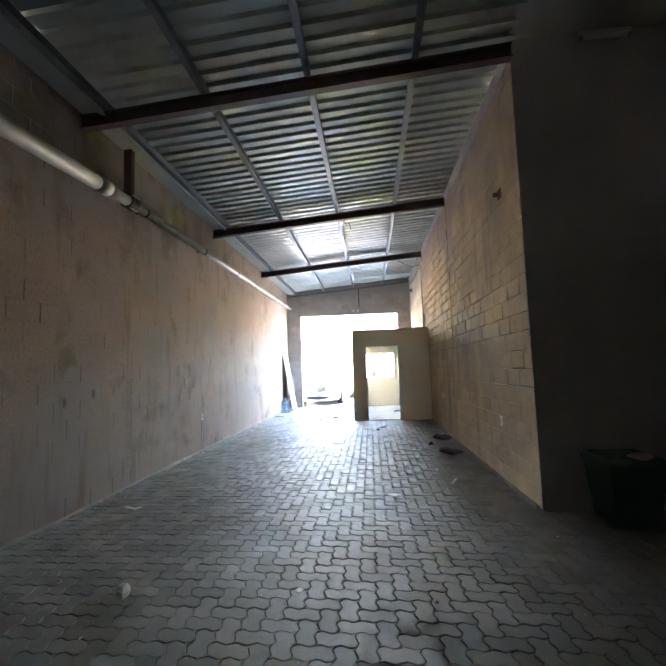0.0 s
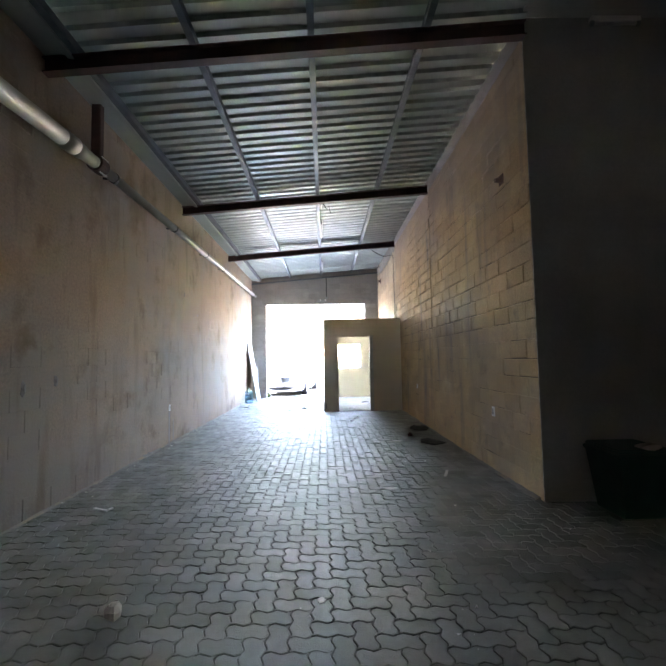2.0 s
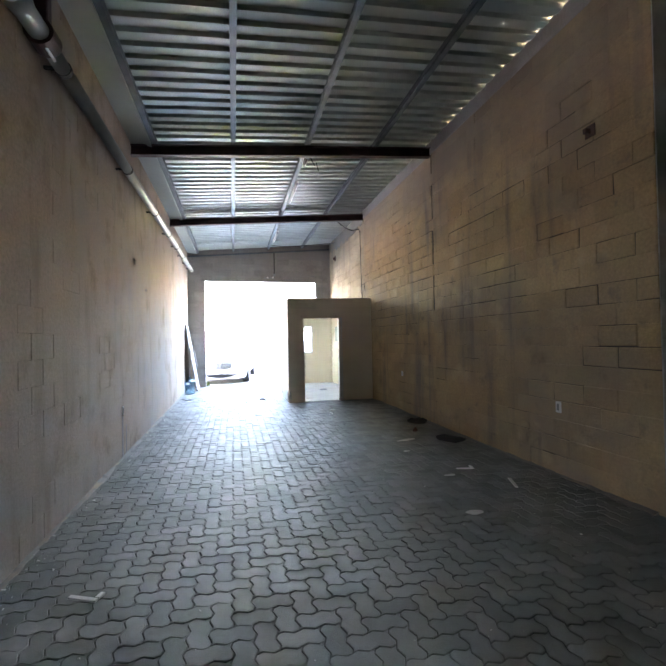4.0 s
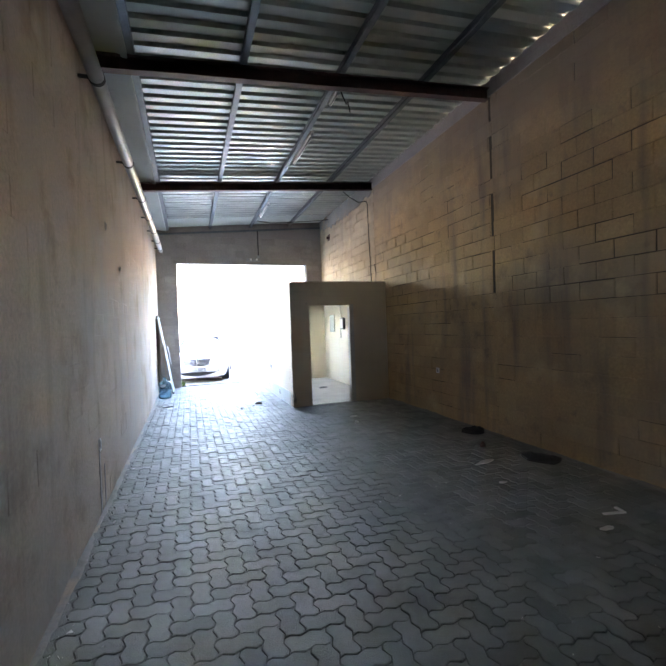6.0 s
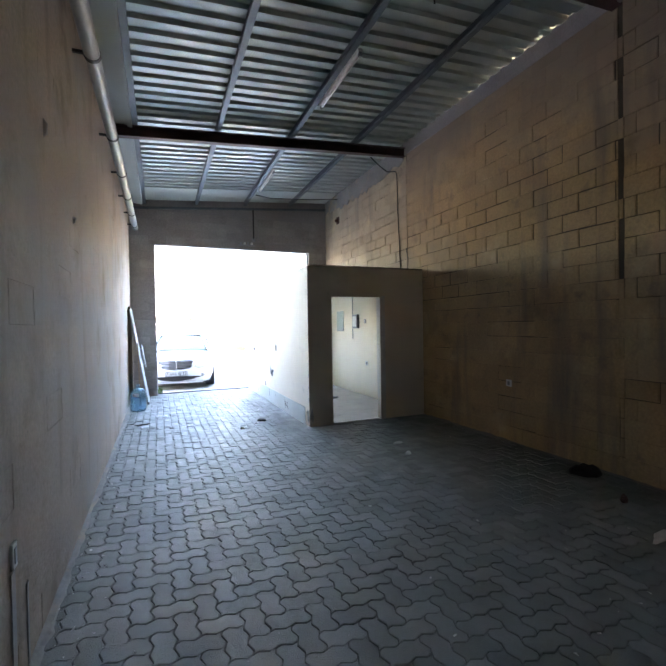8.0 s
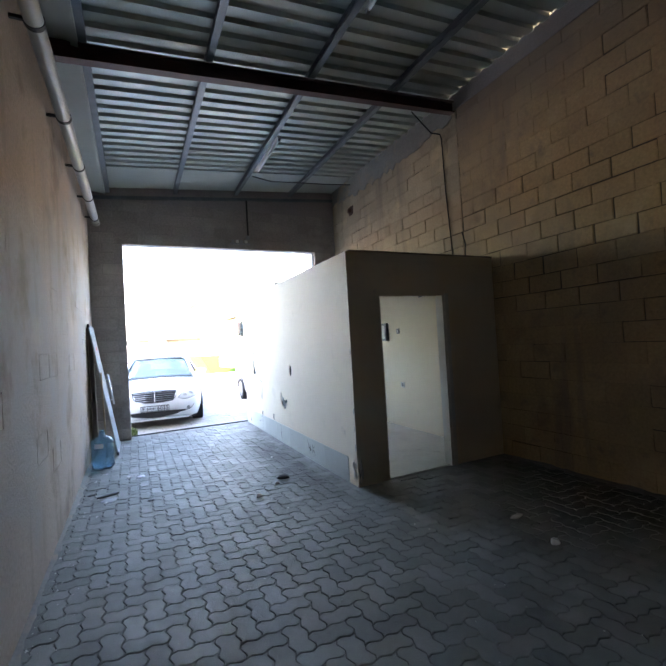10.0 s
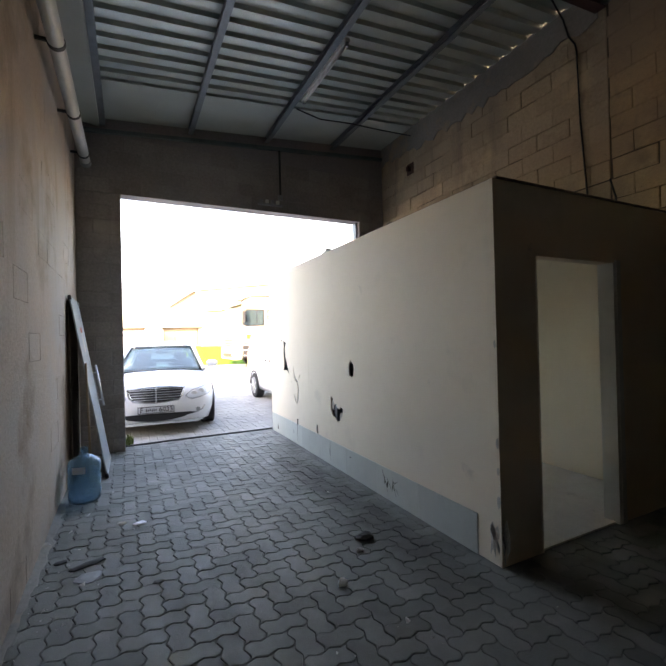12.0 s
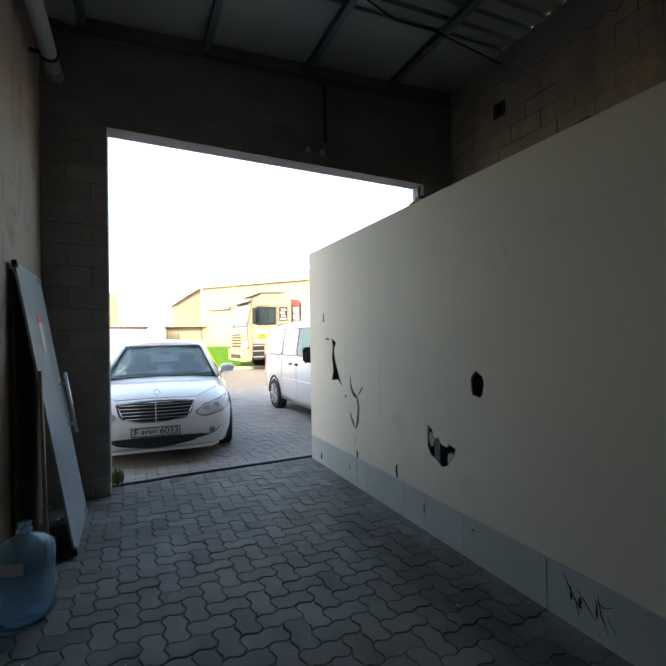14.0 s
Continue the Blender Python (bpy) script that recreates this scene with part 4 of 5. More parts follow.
def sedan(m):
    car = thing("parked_car", "white luxury saloon car parked nose-in outside the doorway", "car", m)
    secs = ((0.0, 0.50, 0.50, 0.27), (0.03, 0.68, 0.56, 0.23), (0.09, 0.78, 0.66, 0.20), (0.16, 0.835, 0.765, 0.19), (0.30, 0.88, 0.835, 0.18), (0.55, 0.915, 0.885, 0.18), (0.95, 0.93, 0.945, 0.18), (1.35, 0.935, 0.985, 0.18), (2.4, 0.935, 1.0, 0.18), (3.5, 0.935, 1.02, 0.18), (4.3, 0.92, 1.03, 0.2), (4.85, 0.86, 0.99, 0.26), (5.08, 0.74, 0.86, 0.36))
    shell = loft([body_ring(*q) for q in secs])
    bmesh.ops.recalc_face_normals(shell, faces=shell.faces)
    skin = BVHTree.FromBMesh(shell)
    def nose(x, z):
        """How far back the front skin lies at x, z."""
        hit = skin.ray_cast(Vector((x, -1.0, z)), Vector((0, 1, 0)))[0]
        return hit.y if hit else 0.3
    body = part("body", shell, M_CAR, car, smooth=True)
    # glasshouse
    part("roof", loft([body_ring(s, w, z, z - 0.07, 0.03) for s, w, z in ((2.10, 0.585, 1.455), (2.3, 0.61, 1.485), (2.8, 0.63, 1.51), (3.3, 0.62, 1.49), (3.6, 0.58, 1.44))]), M_CAR, car, smooth=True)
    def screen(u, v):
        k = 2 * u - 1
        w = 0.80 + (0.615 - 0.80) * v
        return (k * w, 1.16 + 1.01 * v + 0.10 * k * k * (1 - v * 0.6), 0.945 + 0.495 * v - 0.03 * k * k)
    part("windscreen", grid_patch(screen, 12, 6, 0.006), M_GLASS, car, "blue-tinted windscreen", smooth=True)
    def back(u, v):
        k = 2 * u - 1
        w = 0.74 + (0.56 - 0.74) * v
        return (k * w, 4.28 - 0.70 * v - 0.08 * k * k, 1.0 + 0.38 * v - 0.03 * k * k)
    part("rear_window", grid_patch(back, 10, 4, 0.006), M_GLASS, car, smooth=True)
    for sgn in (-1, 1):
        part("pillar", tube([(sgn * 0.80, 1.28, 0.95), (sgn * 0.69, 1.75, 1.20), (sgn * 0.595, 2.16, 1.43)], [0.035, 0.032, 0.04], 8), M_CAR, car, smooth=True)
        part("rear_pillar", tube([(sgn * 0.80, 4.25, 1.0), (sgn * 0.68, 3.9, 1.22), (sgn * 0.58, 3.55, 1.40)], [0.08, 0.07, 0.05], 8), M_CAR, car, smooth=True)
        part("middle_pillar", tube([(sgn * 0.84, 2.65, 0.98), (sgn * 0.62, 2.75, 1.42)], 0.035, 8), M_BLACK, car)
        part("side_window", grid_patch(lambda u, v, q=sgn: (q * (0.855 + (0.62 - 0.855) * v), (1.42 + 0.75 * v) * (1 - u) + (4.15 - 0.62 * v) * u, 0.985 + 0.43 * v), 6, 3, 0.005), M_GLASS, car)
        mir = part("wing_mirror", lathe([(0.0, -0.06), (0.05, -0.055), (0.085, -0.02), (0.09, 0.02), (0.06, 0.055), (0.0, 0.06)], 16), M_CAR, car, smooth=True)
        mir.matrix_local = pose(sgn * 0.965, 1.52, 1.05) @ Matrix.Diagonal((1.25, 0.75, 1.15, 1))
        part("mirror_arm", tube([(sgn * 0.86, 1.55, 0.98), (sgn * 0.93, 1.53, 1.02)], 0.025, 8), M_CAR, car)
        # headlamp on the front corner
        def lamp(u, v, q=sgn):
            x = 0.45 + 0.44 * u
            top, bot = 0.665 + 0.125 * u, 0.55 + 0.10 * u * u
            z = bot + (top - bot) * (0.5 + (v - 0.5) * min(1.0, 0.25 + 3.5 * u))
            return (q * x, nose(x, z) - 0.010, z)
        hl = part("headlight", grid_patch(lamp, 12, 6, 0.006), M_LAMP, car, "clear headlight lens with round reflectors", smooth=True)
        rim = [lamp(k / 12, 0.0) for k in range(13)] + [lamp(1.0, 0.5)] + [lamp(1 - k / 12, 1.0) for k in range(13)]
        part("lens_seal", tube([(x, y - 0.002, z) for x, y, z in rim + rim[:1]], 0.004, 6), M_GREYPL, hl)
        for lx, lz in ((0.585, 0.640), (0.70, 0.672)):
            part("reflector", tube([(sgn * lx, nose(lx, lz) - 0.022, lz), (sgn * lx, nose(lx, lz) - 0.012, lz)], [0.040, 0.046], 18), M_WHITEPL, hl)
        fog = part("fog_lamp", tube([(sgn * 0.64, nose(0.64, 0.385) - 0.012, 0.385), (sgn * 0.64, nose(0.64, 0.385) + 0.03, 0.385)], 0.034, 16), M_GREYPL, car)
        part("fog_trim", tube([(sgn * x, nose(x, z) - 0.006, z) for x, z in ((0.54, 0.35), (0.62, 0.345), (0.70, 0.375), (0.75, 0.44))], [0.004, 0.010, 0.011, 0.004], 8), M_CHROME, car)
        for y in (0.92, 4.05):
            wheel(car, sgn * 0.825, y, 0.335, 0.235, sgn)
            arch = bmesh.new()
            tube([(sgn * 0.908, y + 0.375 * math.cos(a), 0.335 + 0.375 * math.sin(a)) for a in [math.pi * k / 14 for k in range(15)]], 0.022, 8, arch)
            part("wheel_arch", arch, M_BLACK, car)
    # grille
    def grille_face(x):
        return min(nose(x, z) for z in (0.56, 0.62, 0.68)) - 0.014 + 0.05 * max(0, abs(x) - 0.2)
    outline = [(-0.43, 0.775), (-0.2, 0.795), (0.0, 0.80), (0.2, 0.795), (0.43, 0.775), (0.40, 0.64), (0.34, 0.575), (0.15, 0.548), (0.0, 0.543), (-0.15, 0.548), (-0.34, 0.575), (-0.40, 0.64), (-0.43, 0.775)]
    outline = [(x, 0.10 + (z - 0.10) * 0.975) for x, z in outline]
    gr = part("grille", grid_patch(lambda u, v: ((2 * u - 1) * (0.34 + 0.08 * v), grille_face((2 * u - 1) * 0.42) + 0.012, 0.545 + 0.215 * v + 0.015 * (1 - v) * (2 * u - 1) ** 2), 14, 4, 0.01), M_BLACK, car, "dark grille with chrome slats")
    part("surround", tube([(x, grille_face(x) + 0.0, z) for x, z in outline], 0.014, 8), M_CHROME, gr)
    for k in range(5):
        z = 0.575 + 0.040 * k
        w = 0.335 + 0.022 * min(k, 3)
        part("slat", tube([(x, grille_face(x) - 0.004, z + 0.004) for x in (-w, -w / 2, 0, w / 2, w)], 0.0075, 6), M_CHROME, gr)
    part("centre_bar", tube([(0, grille_face(0) - 0.004, 0.535), (0, grille_face(0) - 0.004, 0.78)], 0.010, 8), M_CHROME, gr)
    orn = part("bonnet_ornament", tube([(0.032 * math.cos(a), 0.20, 0.865 + 0.032 * math.sin(a)) for a in [2 * math.pi * k / 16 for k in range(17)]], 0.0035, 6), M_CHROME, car, "chrome ring ornament")
    part("stem", tube([(0, 0.20, 0.79), (0, 0.20, 0.84)], 0.006, 6), M_CHROME, orn)
    part("lower_intake", grid_patch(lambda u, v: ((2 * u - 1) * (0.66 - 0.14 * (1 - v)), nose(abs(2 * u - 1) * 0.6, 0.33) - 0.012 + 0.02 * abs(2 * u - 1), 0.235 + 0.075 * (2 * u - 1) ** 2 + (0.125 - 0.085 * (2 * u - 1) ** 2) * v), 16, 3, 0.008), M_BLACK, car)
    part("chin", prism([(-0.72, 0.215), (0.72, 0.215), (0.62, 0.18), (-0.62, 0.18)], "y", 0.02, 0.4), M_CAR, car)
    # black underside slab, added to deepen the shade below the car
    part("underbody", box(-0.78, 0.78, 0.35, 4.8, 0.13, 0.19, 0.01), M_BLACK, car)
    plate = part("number_plate", box(-0.265, 0.265, -0.022, 0.004, 0.375, 0.475, 0.003), M_PLATE, car, "white number plate with black figures")
    for a, b, c, d in ((-0.27, 0.27, 0.47, 0.48), (-0.27, 0.27, 0.37, 0.38), (-0.27, -0.26, 0.38, 0.47), (0.26, 0.27, 0.38, 0.47)):
        part("plate_frame", box(a, b, -0.026, -0.020, c, d), M_BLACK, plate)
    for txt, x in (("F", -0.215), ("6033", 0.145)):
        lettering(txt, 0.105, M_INK, plate, pose(x, -0.0225, 0.424, 90, 0, 0))
    for k in range(6):
        part("plate_mark", box(-0.15 + 0.028 * k, -0.135 + 0.028 * k, -0.0235, -0.0215, 0.40 + 0.006 * (k % 3), 0.445 - 0.008 * (k % 2)), M_INK, plate)
    part("bonnet_seam", tube([(-0.44, 0.150, 0.792), (0.0, 0.118, 0.803), (0.44, 0.150, 0.792)], 0.003, 6), M_BLACK, body)
    for sgn in (-1, 1):
        part("bonnet_edge", tube([(sgn * 0.44, 0.16, 0.782), (sgn * 0.72, 0.6, 0.860), (sgn * 0.79, 1.2, 0.935)], 0.003, 6), M_GREYPL, body)
    # cabin
    part("dashboard", box(-0.70, 0.70, 1.45, 1.75, 0.70, 0.955, 0.04), M_INTER, car)
    for x in (-0.36, 0.36):
        st = part("seat", box(x - 0.24, x + 0.24, 2.25, 2.45, 0.4, 1.10, 0.05), M_INTER, car)
        part("headrest", box(x - 0.13, x + 0.13, 2.34, 2.43, 1.12, 1.28, 0.03), M_INTER, st)
    part("rear_seat", box(-0.62, 0.62, 3.4, 3.6, 0.4, 1.08, 0.05), M_INTER, car)
    part("inside_mirror", box(-0.11, 0.11, 1.92, 1.94, 1.26, 1.32, 0.01), M_BLACK, car)
    for x in (-0.3, 0.34):
        part("wiper", tube([(x - 0.35, 1.20, 0.955), (x, 1.24, 0.975), (x + 0.28, 1.20, 0.96)], 0.008, 6), M_BLACK, car)
    return car
sedan(pose(-1.455, 17.44, -0.012, 0, 0, -6.5))


def minivan(name, label, m, length, width, height, film=True):
    """A panel-sided people carrier; nose at y = 0, tail at +y."""
    van = thing(name, label, "van", m)
    L, W, H = length, width / 2, height
    def ring(s, w, zt, zb, wt):
        half = [(0.0, zt), (wt * 0.7, zt - 0.015), (wt, zt - 0.09), (w * 0.985, 1.10 if zt > 1.3 else zt - 0.14), (w, 0.75 if zt > 1.3 else zt - 0.2), (w * 0.99, zb + 0.12), (w * 0.94, zb), (0.0, zb)]
        return [(x, s, z) for x, z in half] + [(-x, s, z) for x, z in half[1:-1]][::-1]
    rings = [ring(0.0, W * 0.8, 0.78, 0.30, W * 0.72), ring(0.12, W * 0.95, 0.92, 0.24, W * 0.85), ring(0.75, W, 1.08, 0.24, W * 0.9), ring(1.55, W, H - 0.10, 0.24, W * 0.80), ring(1.9, W, H, 0.24, W * 0.84), ring(L * 0.6, W, H + 0.02, 0.24, W * 0.85), ring(L - 0.25, W, H, 0.26, W * 0.85), ring(L - 0.04, W * 0.97, H - 0.10, 0.32, W * 0.80)]
    body = part("body", loft(rings), M_CAR, van, smooth=True)
    for sgn in (-1, 1):
        def side(u, v, a, b, q=sgn):
            z = 1.16 + (H - 0.16 - 1.16) * v
            k = (z - 1.10) / (H - 0.09 - 1.10)
            x = W * 0.985 + (W * 0.845 - W * 0.985) * k + 0.005
            return (q * x, a + (b - a) * u + (0.10 * v if a < 1.5 else 0.0), z)
        for a, b in ((1.38, 2.05), (2.13, L - 1.30), (L - 1.24, L - 0.34)):
            wd = part("side_window", grid_patch(lambda u, v, a=a, b=b: side(u, v, a, b), 6, 3, 0.006), M_WHITEPL if film and a > 1.5 else M_GLASS, van, "white film over the side window" if film and a > 1.5 else "")
            fr_pts = [side(u, v, a, b) for u, v in ((0, 0), (1, 0), (1, 1), (0, 1), (0, 0))]
            part("window_seal", tube(fr_pts, 0.008, 6), M_BLACK, wd)
        for y in (0.85, L - 0.80):
            wheel(van, sgn * (W - 0.09), y, 0.32, 0.2, sgn, 7)
            part("wheel_arch", tube([(sgn * (W - 0.005), y + 0.37 * math.cos(t), 0.32 + 0.37 * math.sin(t)) for t in [math.pi * k / 14 for k in range(15)]], 0.022, 8), M_BLACK, van)
        part("wing_mirror", box(sgn * (W + 0.11) - 0.09, sgn * (W + 0.11) + 0.09, 1.18, 1.27, 1.08, 1.34, 0.03), M_BLACK, van)
        for y in (1.98, 2.3):
            part("door_handle", box(sgn * (W + 0.012) - 0.012, sgn * (W + 0.012) + 0.012, y, y + 0.13, 0.98, 1.02, 0.005), M_BLACK, van)
        for y in (1.25, 2.09, L - 1.27):
            part("door_seam", tube([(sgn * (W * 0.99 + 0.001), y, 0.36), (sgn * (W + 0.001), y, 0.75), (sgn * (W * 0.985 + 0.001), y, 1.1)], 0.004, 6), M_GREYPL, body)
        part("side_mould", tube([(sgn * (W + 0.001), 1.3, 0.70), (sgn * (W + 0.001), L - 1.3, 0.70)], 0.010, 6), M_CAR, van)
        part("tail_lamp", box(sgn * W * 0.90 - 0.06, sgn * W * 0.90 + 0.06, L - 0.09, L - 0.02, 0.85, 1.15, 0.01), M_REDBOX, van)
    def ws(u, v):
        k = 2 * u - 1
        return (k * (W * 0.88 + (W * 0.76 - W * 0.88) * v), 0.72 + 0.86 * v, 1.09 + (H - 0.12 - 1.09) * v + 0.012)
    part("windscreen", grid_patch(ws, 8, 4, 0.006), M_GLASS, van)
    part("rear_window", box(-W * 0.72, W * 0.72, L - 0.09, L - 0.02, 1.15, H - 0.22, 0.01), M_BLACK, van)
    part("bumper", box(-W * 0.92, W * 0.92, L - 0.06, L + 0.06, 0.32, 0.55, 0.03), M_CAR, van)
    return van
minivan("parked_van", "white minibus parked beside the saloon with filmed side windows", pose(1.92, 17.3, -0.012), 4.2, 1.72, 1.84)
minivan("delivery_van", "white van parked across the street behind the saloon", pose(-5.4, 28.2, -0.012, 0, 0, -90), 4.4, 1.7, 1.9)


def tractor_truck(m):
    """Cab with its nose to -x, and a box body behind it."""
    tr = thing("lorry", "tan tractor lorry parked across the street with a box body", "lorry", m)
    cab = part("cab", prism([(0.05, 0.65), (2.35, 0.65), (2.35, 3.35), (1.9, 3.62), (0.75, 3.62), (0.35, 3.35), (0.10, 2.1), (0.0, 1.7)], "y", 0.0, 2.45), M_TRUCK, tr)
    opening = [(0.36, 2.22), (0.62, 2.14), (1.52, 2.18), (1.52, 3.00), (0.56, 3.02)]
    wf = part("side_window", prism(opening, "y", -0.012, 0.0), M_BLACK, tr, "dark cab side window")
    part("glass", prism([(0.41, 2.26), (0.63, 2.19), (1.08, 2.21), (1.08, 2.95), (0.59, 2.97)], "y", -0.018, -0.0125), M_GLASS, wf)
    part("glass", prism([(1.14, 2.22), (1.48, 2.23), (1.48, 2.95), (1.14, 2.95)], "y", -0.018, -0.0125), M_GLASS, wf)
    part("window_seal", tube([(x, -0.016, z) for x, z in opening + opening[:1]], 0.022, 6), M_INK, wf)
    part("sill_trim", prism([(0.62, 2.02), (1.02, 2.06), (0.95, 2.16), (0.70, 2.14)], "y", -0.03, 0.0), M_GREYPL, tr)
    ws = part("windscreen", prism([(0.095, 2.10), (0.105, 2.10), (0.345, 3.20), (0.335, 3.20)], "y", 0.15, 2.3), M_GLASS, tr)
    part("screen_seal", tube([(0.09, 0.12, 2.08), (0.33, 0.12, 3.22), (0.33, 2.33, 3.22), (0.09, 2.33, 2.08), (0.09, 0.12, 2.08)], 0.025, 6), M_INK, ws)
    part("door_seam", tube([(0.36, -0.003, 1.25), (0.30, -0.003, 2.2), (0.52, -0.003, 3.10), (1.60, -0.003, 3.10), (1.62, -0.003, 1.2), (0.36, -0.003, 1.25)], 0.014, 6), M_INK, tr)
    part("corner_seam", tube([(0.12, -0.004, 0.75), (0.10, -0.004, 2.1), (0.36, -0.004, 3.34), (0.76, -0.004, 3.62)], 0.016, 6), M_INK, tr)
    vent = part("vent_panel", box(1.70, 2.14, -0.015, 0.0, 2.35, 3.02), M_INK, tr, "black panel with pale markings")
    for k in range(4):
        part("vent_slot", box(1.75 + 0.05 * (k % 2), 2.08 - 0.04 * (k % 3), -0.025, -0.016, 2.41 + 0.15 * k, 2.49 + 0.15 * k), M_WHITEPL, vent)
    part("marker_lamp", box(1.70, 2.10, -0.02, 0.0, 1.95, 2.08, 0.01), M_LOUVRE, tr)
    part("door_mark", box(1.34, 1.42, -0.01, 0.0, 1.46, 1.66), M_INK, tr)
    part("door_mark", box(1.46, 1.56, -0.01, 0.0, 1.46, 1.66), M_INK, tr)
    part("sign_card", box(0.52, 1.02, -0.010, 0.0, 1.32, 1.92), M_WHITEPL, tr)
    sg = part("sign_plate", box(0.54, 1.00, -0.016, -0.0105, 1.46, 1.74), M_YELLOW, tr, "yellow number plate on the cab door")
    lettering("1202", 0.22, M_INK, sg, pose(0.77, -0.022, 1.60, 90, 0, 0), bold=0.010)
    part("sun_visor", prism([(0.05, 3.22), (0.36, 3.34), (0.36, 3.40), (0.03, 3.27)], "y", 0.05, 2.4), M_GREYPL, tr)
    part("roof_deflector", prism([(0.55, 3.60), (1.9, 3.62), (1.9, 3.72), (1.0, 3.70)], "y", 0.2, 2.25), M_TRUCK, tr)
    part("roof_rail", tube([(0.28, 0.1, 3.36), (0.50, 0.08, 3.58), (0.80, 0.08, 3.68), (2.05, 0.08, 3.74)], 0.03, 8), M_INK, tr)
    for k in range(5):
        part("grille_bar", box(-0.03, 0.03, 0.35, 2.1, 1.10 + 0.14 * k, 1.17 + 0.14 * k, 0.01), M_INK, tr)
    part("fog_lamp", box(-0.135, -0.10, 0.0, 0.30, 0.62, 0.86, 0.02), M_LAMP, tr)
    part("intake", box(-0.13, -0.115, 0.4, 2.0, 0.55, 0.75), M_INK, tr)
    part("bumper", box(-0.12, 0.30, -0.05, 2.5, 0.42, 1.05, 0.05), M_TRUCK, tr)
    part("light_guard", tube([(-0.16, -0.02, 1.25), (-0.2, 0.0, 1.75), (-0.16, 0.2, 2.0)], 0.035, 8), M_TRUCK, tr)
    part("headlight", box(-0.14, 0.10, -0.06, 0.25, 1.08, 1.35, 0.03), M_LAMP, tr)
    for z in (0.60, 0.88, 1.14):
        part("step", box(0.36, 0.90, -0.04, 0.25, z, z + 0.06, 0.01), M_GREYPL, tr)
    part("step_well", box(0.34, 0.92, -0.006, 0.2, 0.50, 1.24), M_BLACK, tr)
    part("mudguard", tube([(1.55 + 0.66 * math.cos(a), 0.12, 0.52 + 0.66 * math.sin(a)) for a in [math.pi * k / 12 for k in range(13)]], 0.07, 8), M_TRUCK, tr)
    for y, side in ((0.18, -1), (2.25, 1)):
        t = part("tyre", tube([(1.55, y - 0.15, 0.52), (1.55, y + 0.15, 0.52)], 0.52, 28), M_TYRE, tr)
        part("rim", tube([(1.55, y + side * 0.152, 0.52), (1.55, y + side * 0.17, 0.52)], 0.28, 20), M_TRUCK, t)
    part("mirror", box(0.30, 0.44, -0.28, -0.10, 2.3, 2.95, 0.03), M_BLACK, tr)
    part("chassis", box(1.0, 9.0, 0.8, 1.6, 0.65, 0.9), M_BLACK, tr)
    fb = part("front_board", box(2.40, 2.95, 0.3, 2.45, 1.0, 3.45), M_REDBOX, tr, "red painted headboard")
    for k in range(4):
        part("rung", box(2.58, 2.90, 0.27, 0.30, 1.75 + 0.34 * k, 2.03 + 0.34 * k), M_WHITEPL, fb)
    part("box_body", box(3.1, 9.0, 0.0, 2.45, 1.1, 3.72), M_LINER, tr, "pale box body")
    for k in range(9):
        part("box_rib", box(3.15 + 0.7 * k, 3.23 + 0.7 * k, -0.02, 0.0, 1.15, 3.7), M_LOUVRE, tr)
    for x in (6.6, 7.9):
        part("tyre", tube([(x, 0.0, 0.52), (x, 0.3, 0.52)], 0.52, 24), M_TYRE, tr)
    return tr
tractor_truck(pose(3.1, 31.3, -0.012, 0, 0, 4))

# street edge, turf bank and far sheds
structure("kerb", box(-40, 60, 32.2, 32.45, -0.016, 0.13, 0.02), M_KERB, "pale concrete kerb along the far side of the street", "kerb")
bank = thing("turf_bank", "green turf bank with a lime tarpaulin over its end", "bank")
part("turf", loft([[(x, 34.0, -0.01), (x, 35.6, 1.08 - d), (x, 37.5, 1.05 - d), (x, 38.5, -0.01)] for x, d in ((1.95, 0.0), (2.8, 0.0), (3.6, 0.06), (4.6, 0.55), (5.4, 0.95))]), M_GRASS, bank)
part("tarpaulin", loft([[(1.0, 34.0, -0.005), (1.0, 35.6, 1.10), (1.0, 37.5, 1.10), (1.0, 38.5, -0.005)], [(2.35, 33.95, -0.005), (1.96, 35.55, 1.12), (1.96, 37.5, 1.12), (2.0, 38.5, -0.005)]]), M_LIME, bank)
part("coping", box(1.0, 3.9, 35.65, 35.85, 1.06, 1.16), M_SANDWALL, bank)

shed = thing("low_shed", "low sand-coloured shed with a corrugated roof and louvred doors", "shed", kind="")
part("wall", box(-9, 7.2, 55.2, 60, -0.02, 2.75), M_SANDWALL, shed)
rf = part("roof", box(-9.2, 7.3, 54.42, 60.2, 2.76, 2.80), M_CORR, shed)
for k in range(33):
    part("rib", box(-9.2 + 0.5 * k, -8.9 + 0.5 * k, 54.4, 60.2, 2.80, 2.88), M_CORR, rf)
for x0, x1 in ((-1.9, -0.6), (1.5, 2.4), (2.5, 4.6)):
    d = part("louvred_door", box(x0, x1, 55.08, 55.2, 0.0, 2.35), M_LOUVRE, shed)
    for k in range(11):
        part("slat", box(x0 + 0.08, x1 - 0.08, 55.03, 55.08, 0.2 + 0.19 * k, 0.3 + 0.19 * k), M_LOUVRE, d)
tank = thing("water_tank", "white cylindrical water tank beside the shed", "tank", pose(0.4, 53.6, 0))
part("body", lathe([(0.0, -0.02), (0.85, -0.02), (0.85, 2.45), (0.6, 2.75), (0.2, 2.85), (0.0, 2.85)], 28), M_WHITEPL, tank, smooth=True)
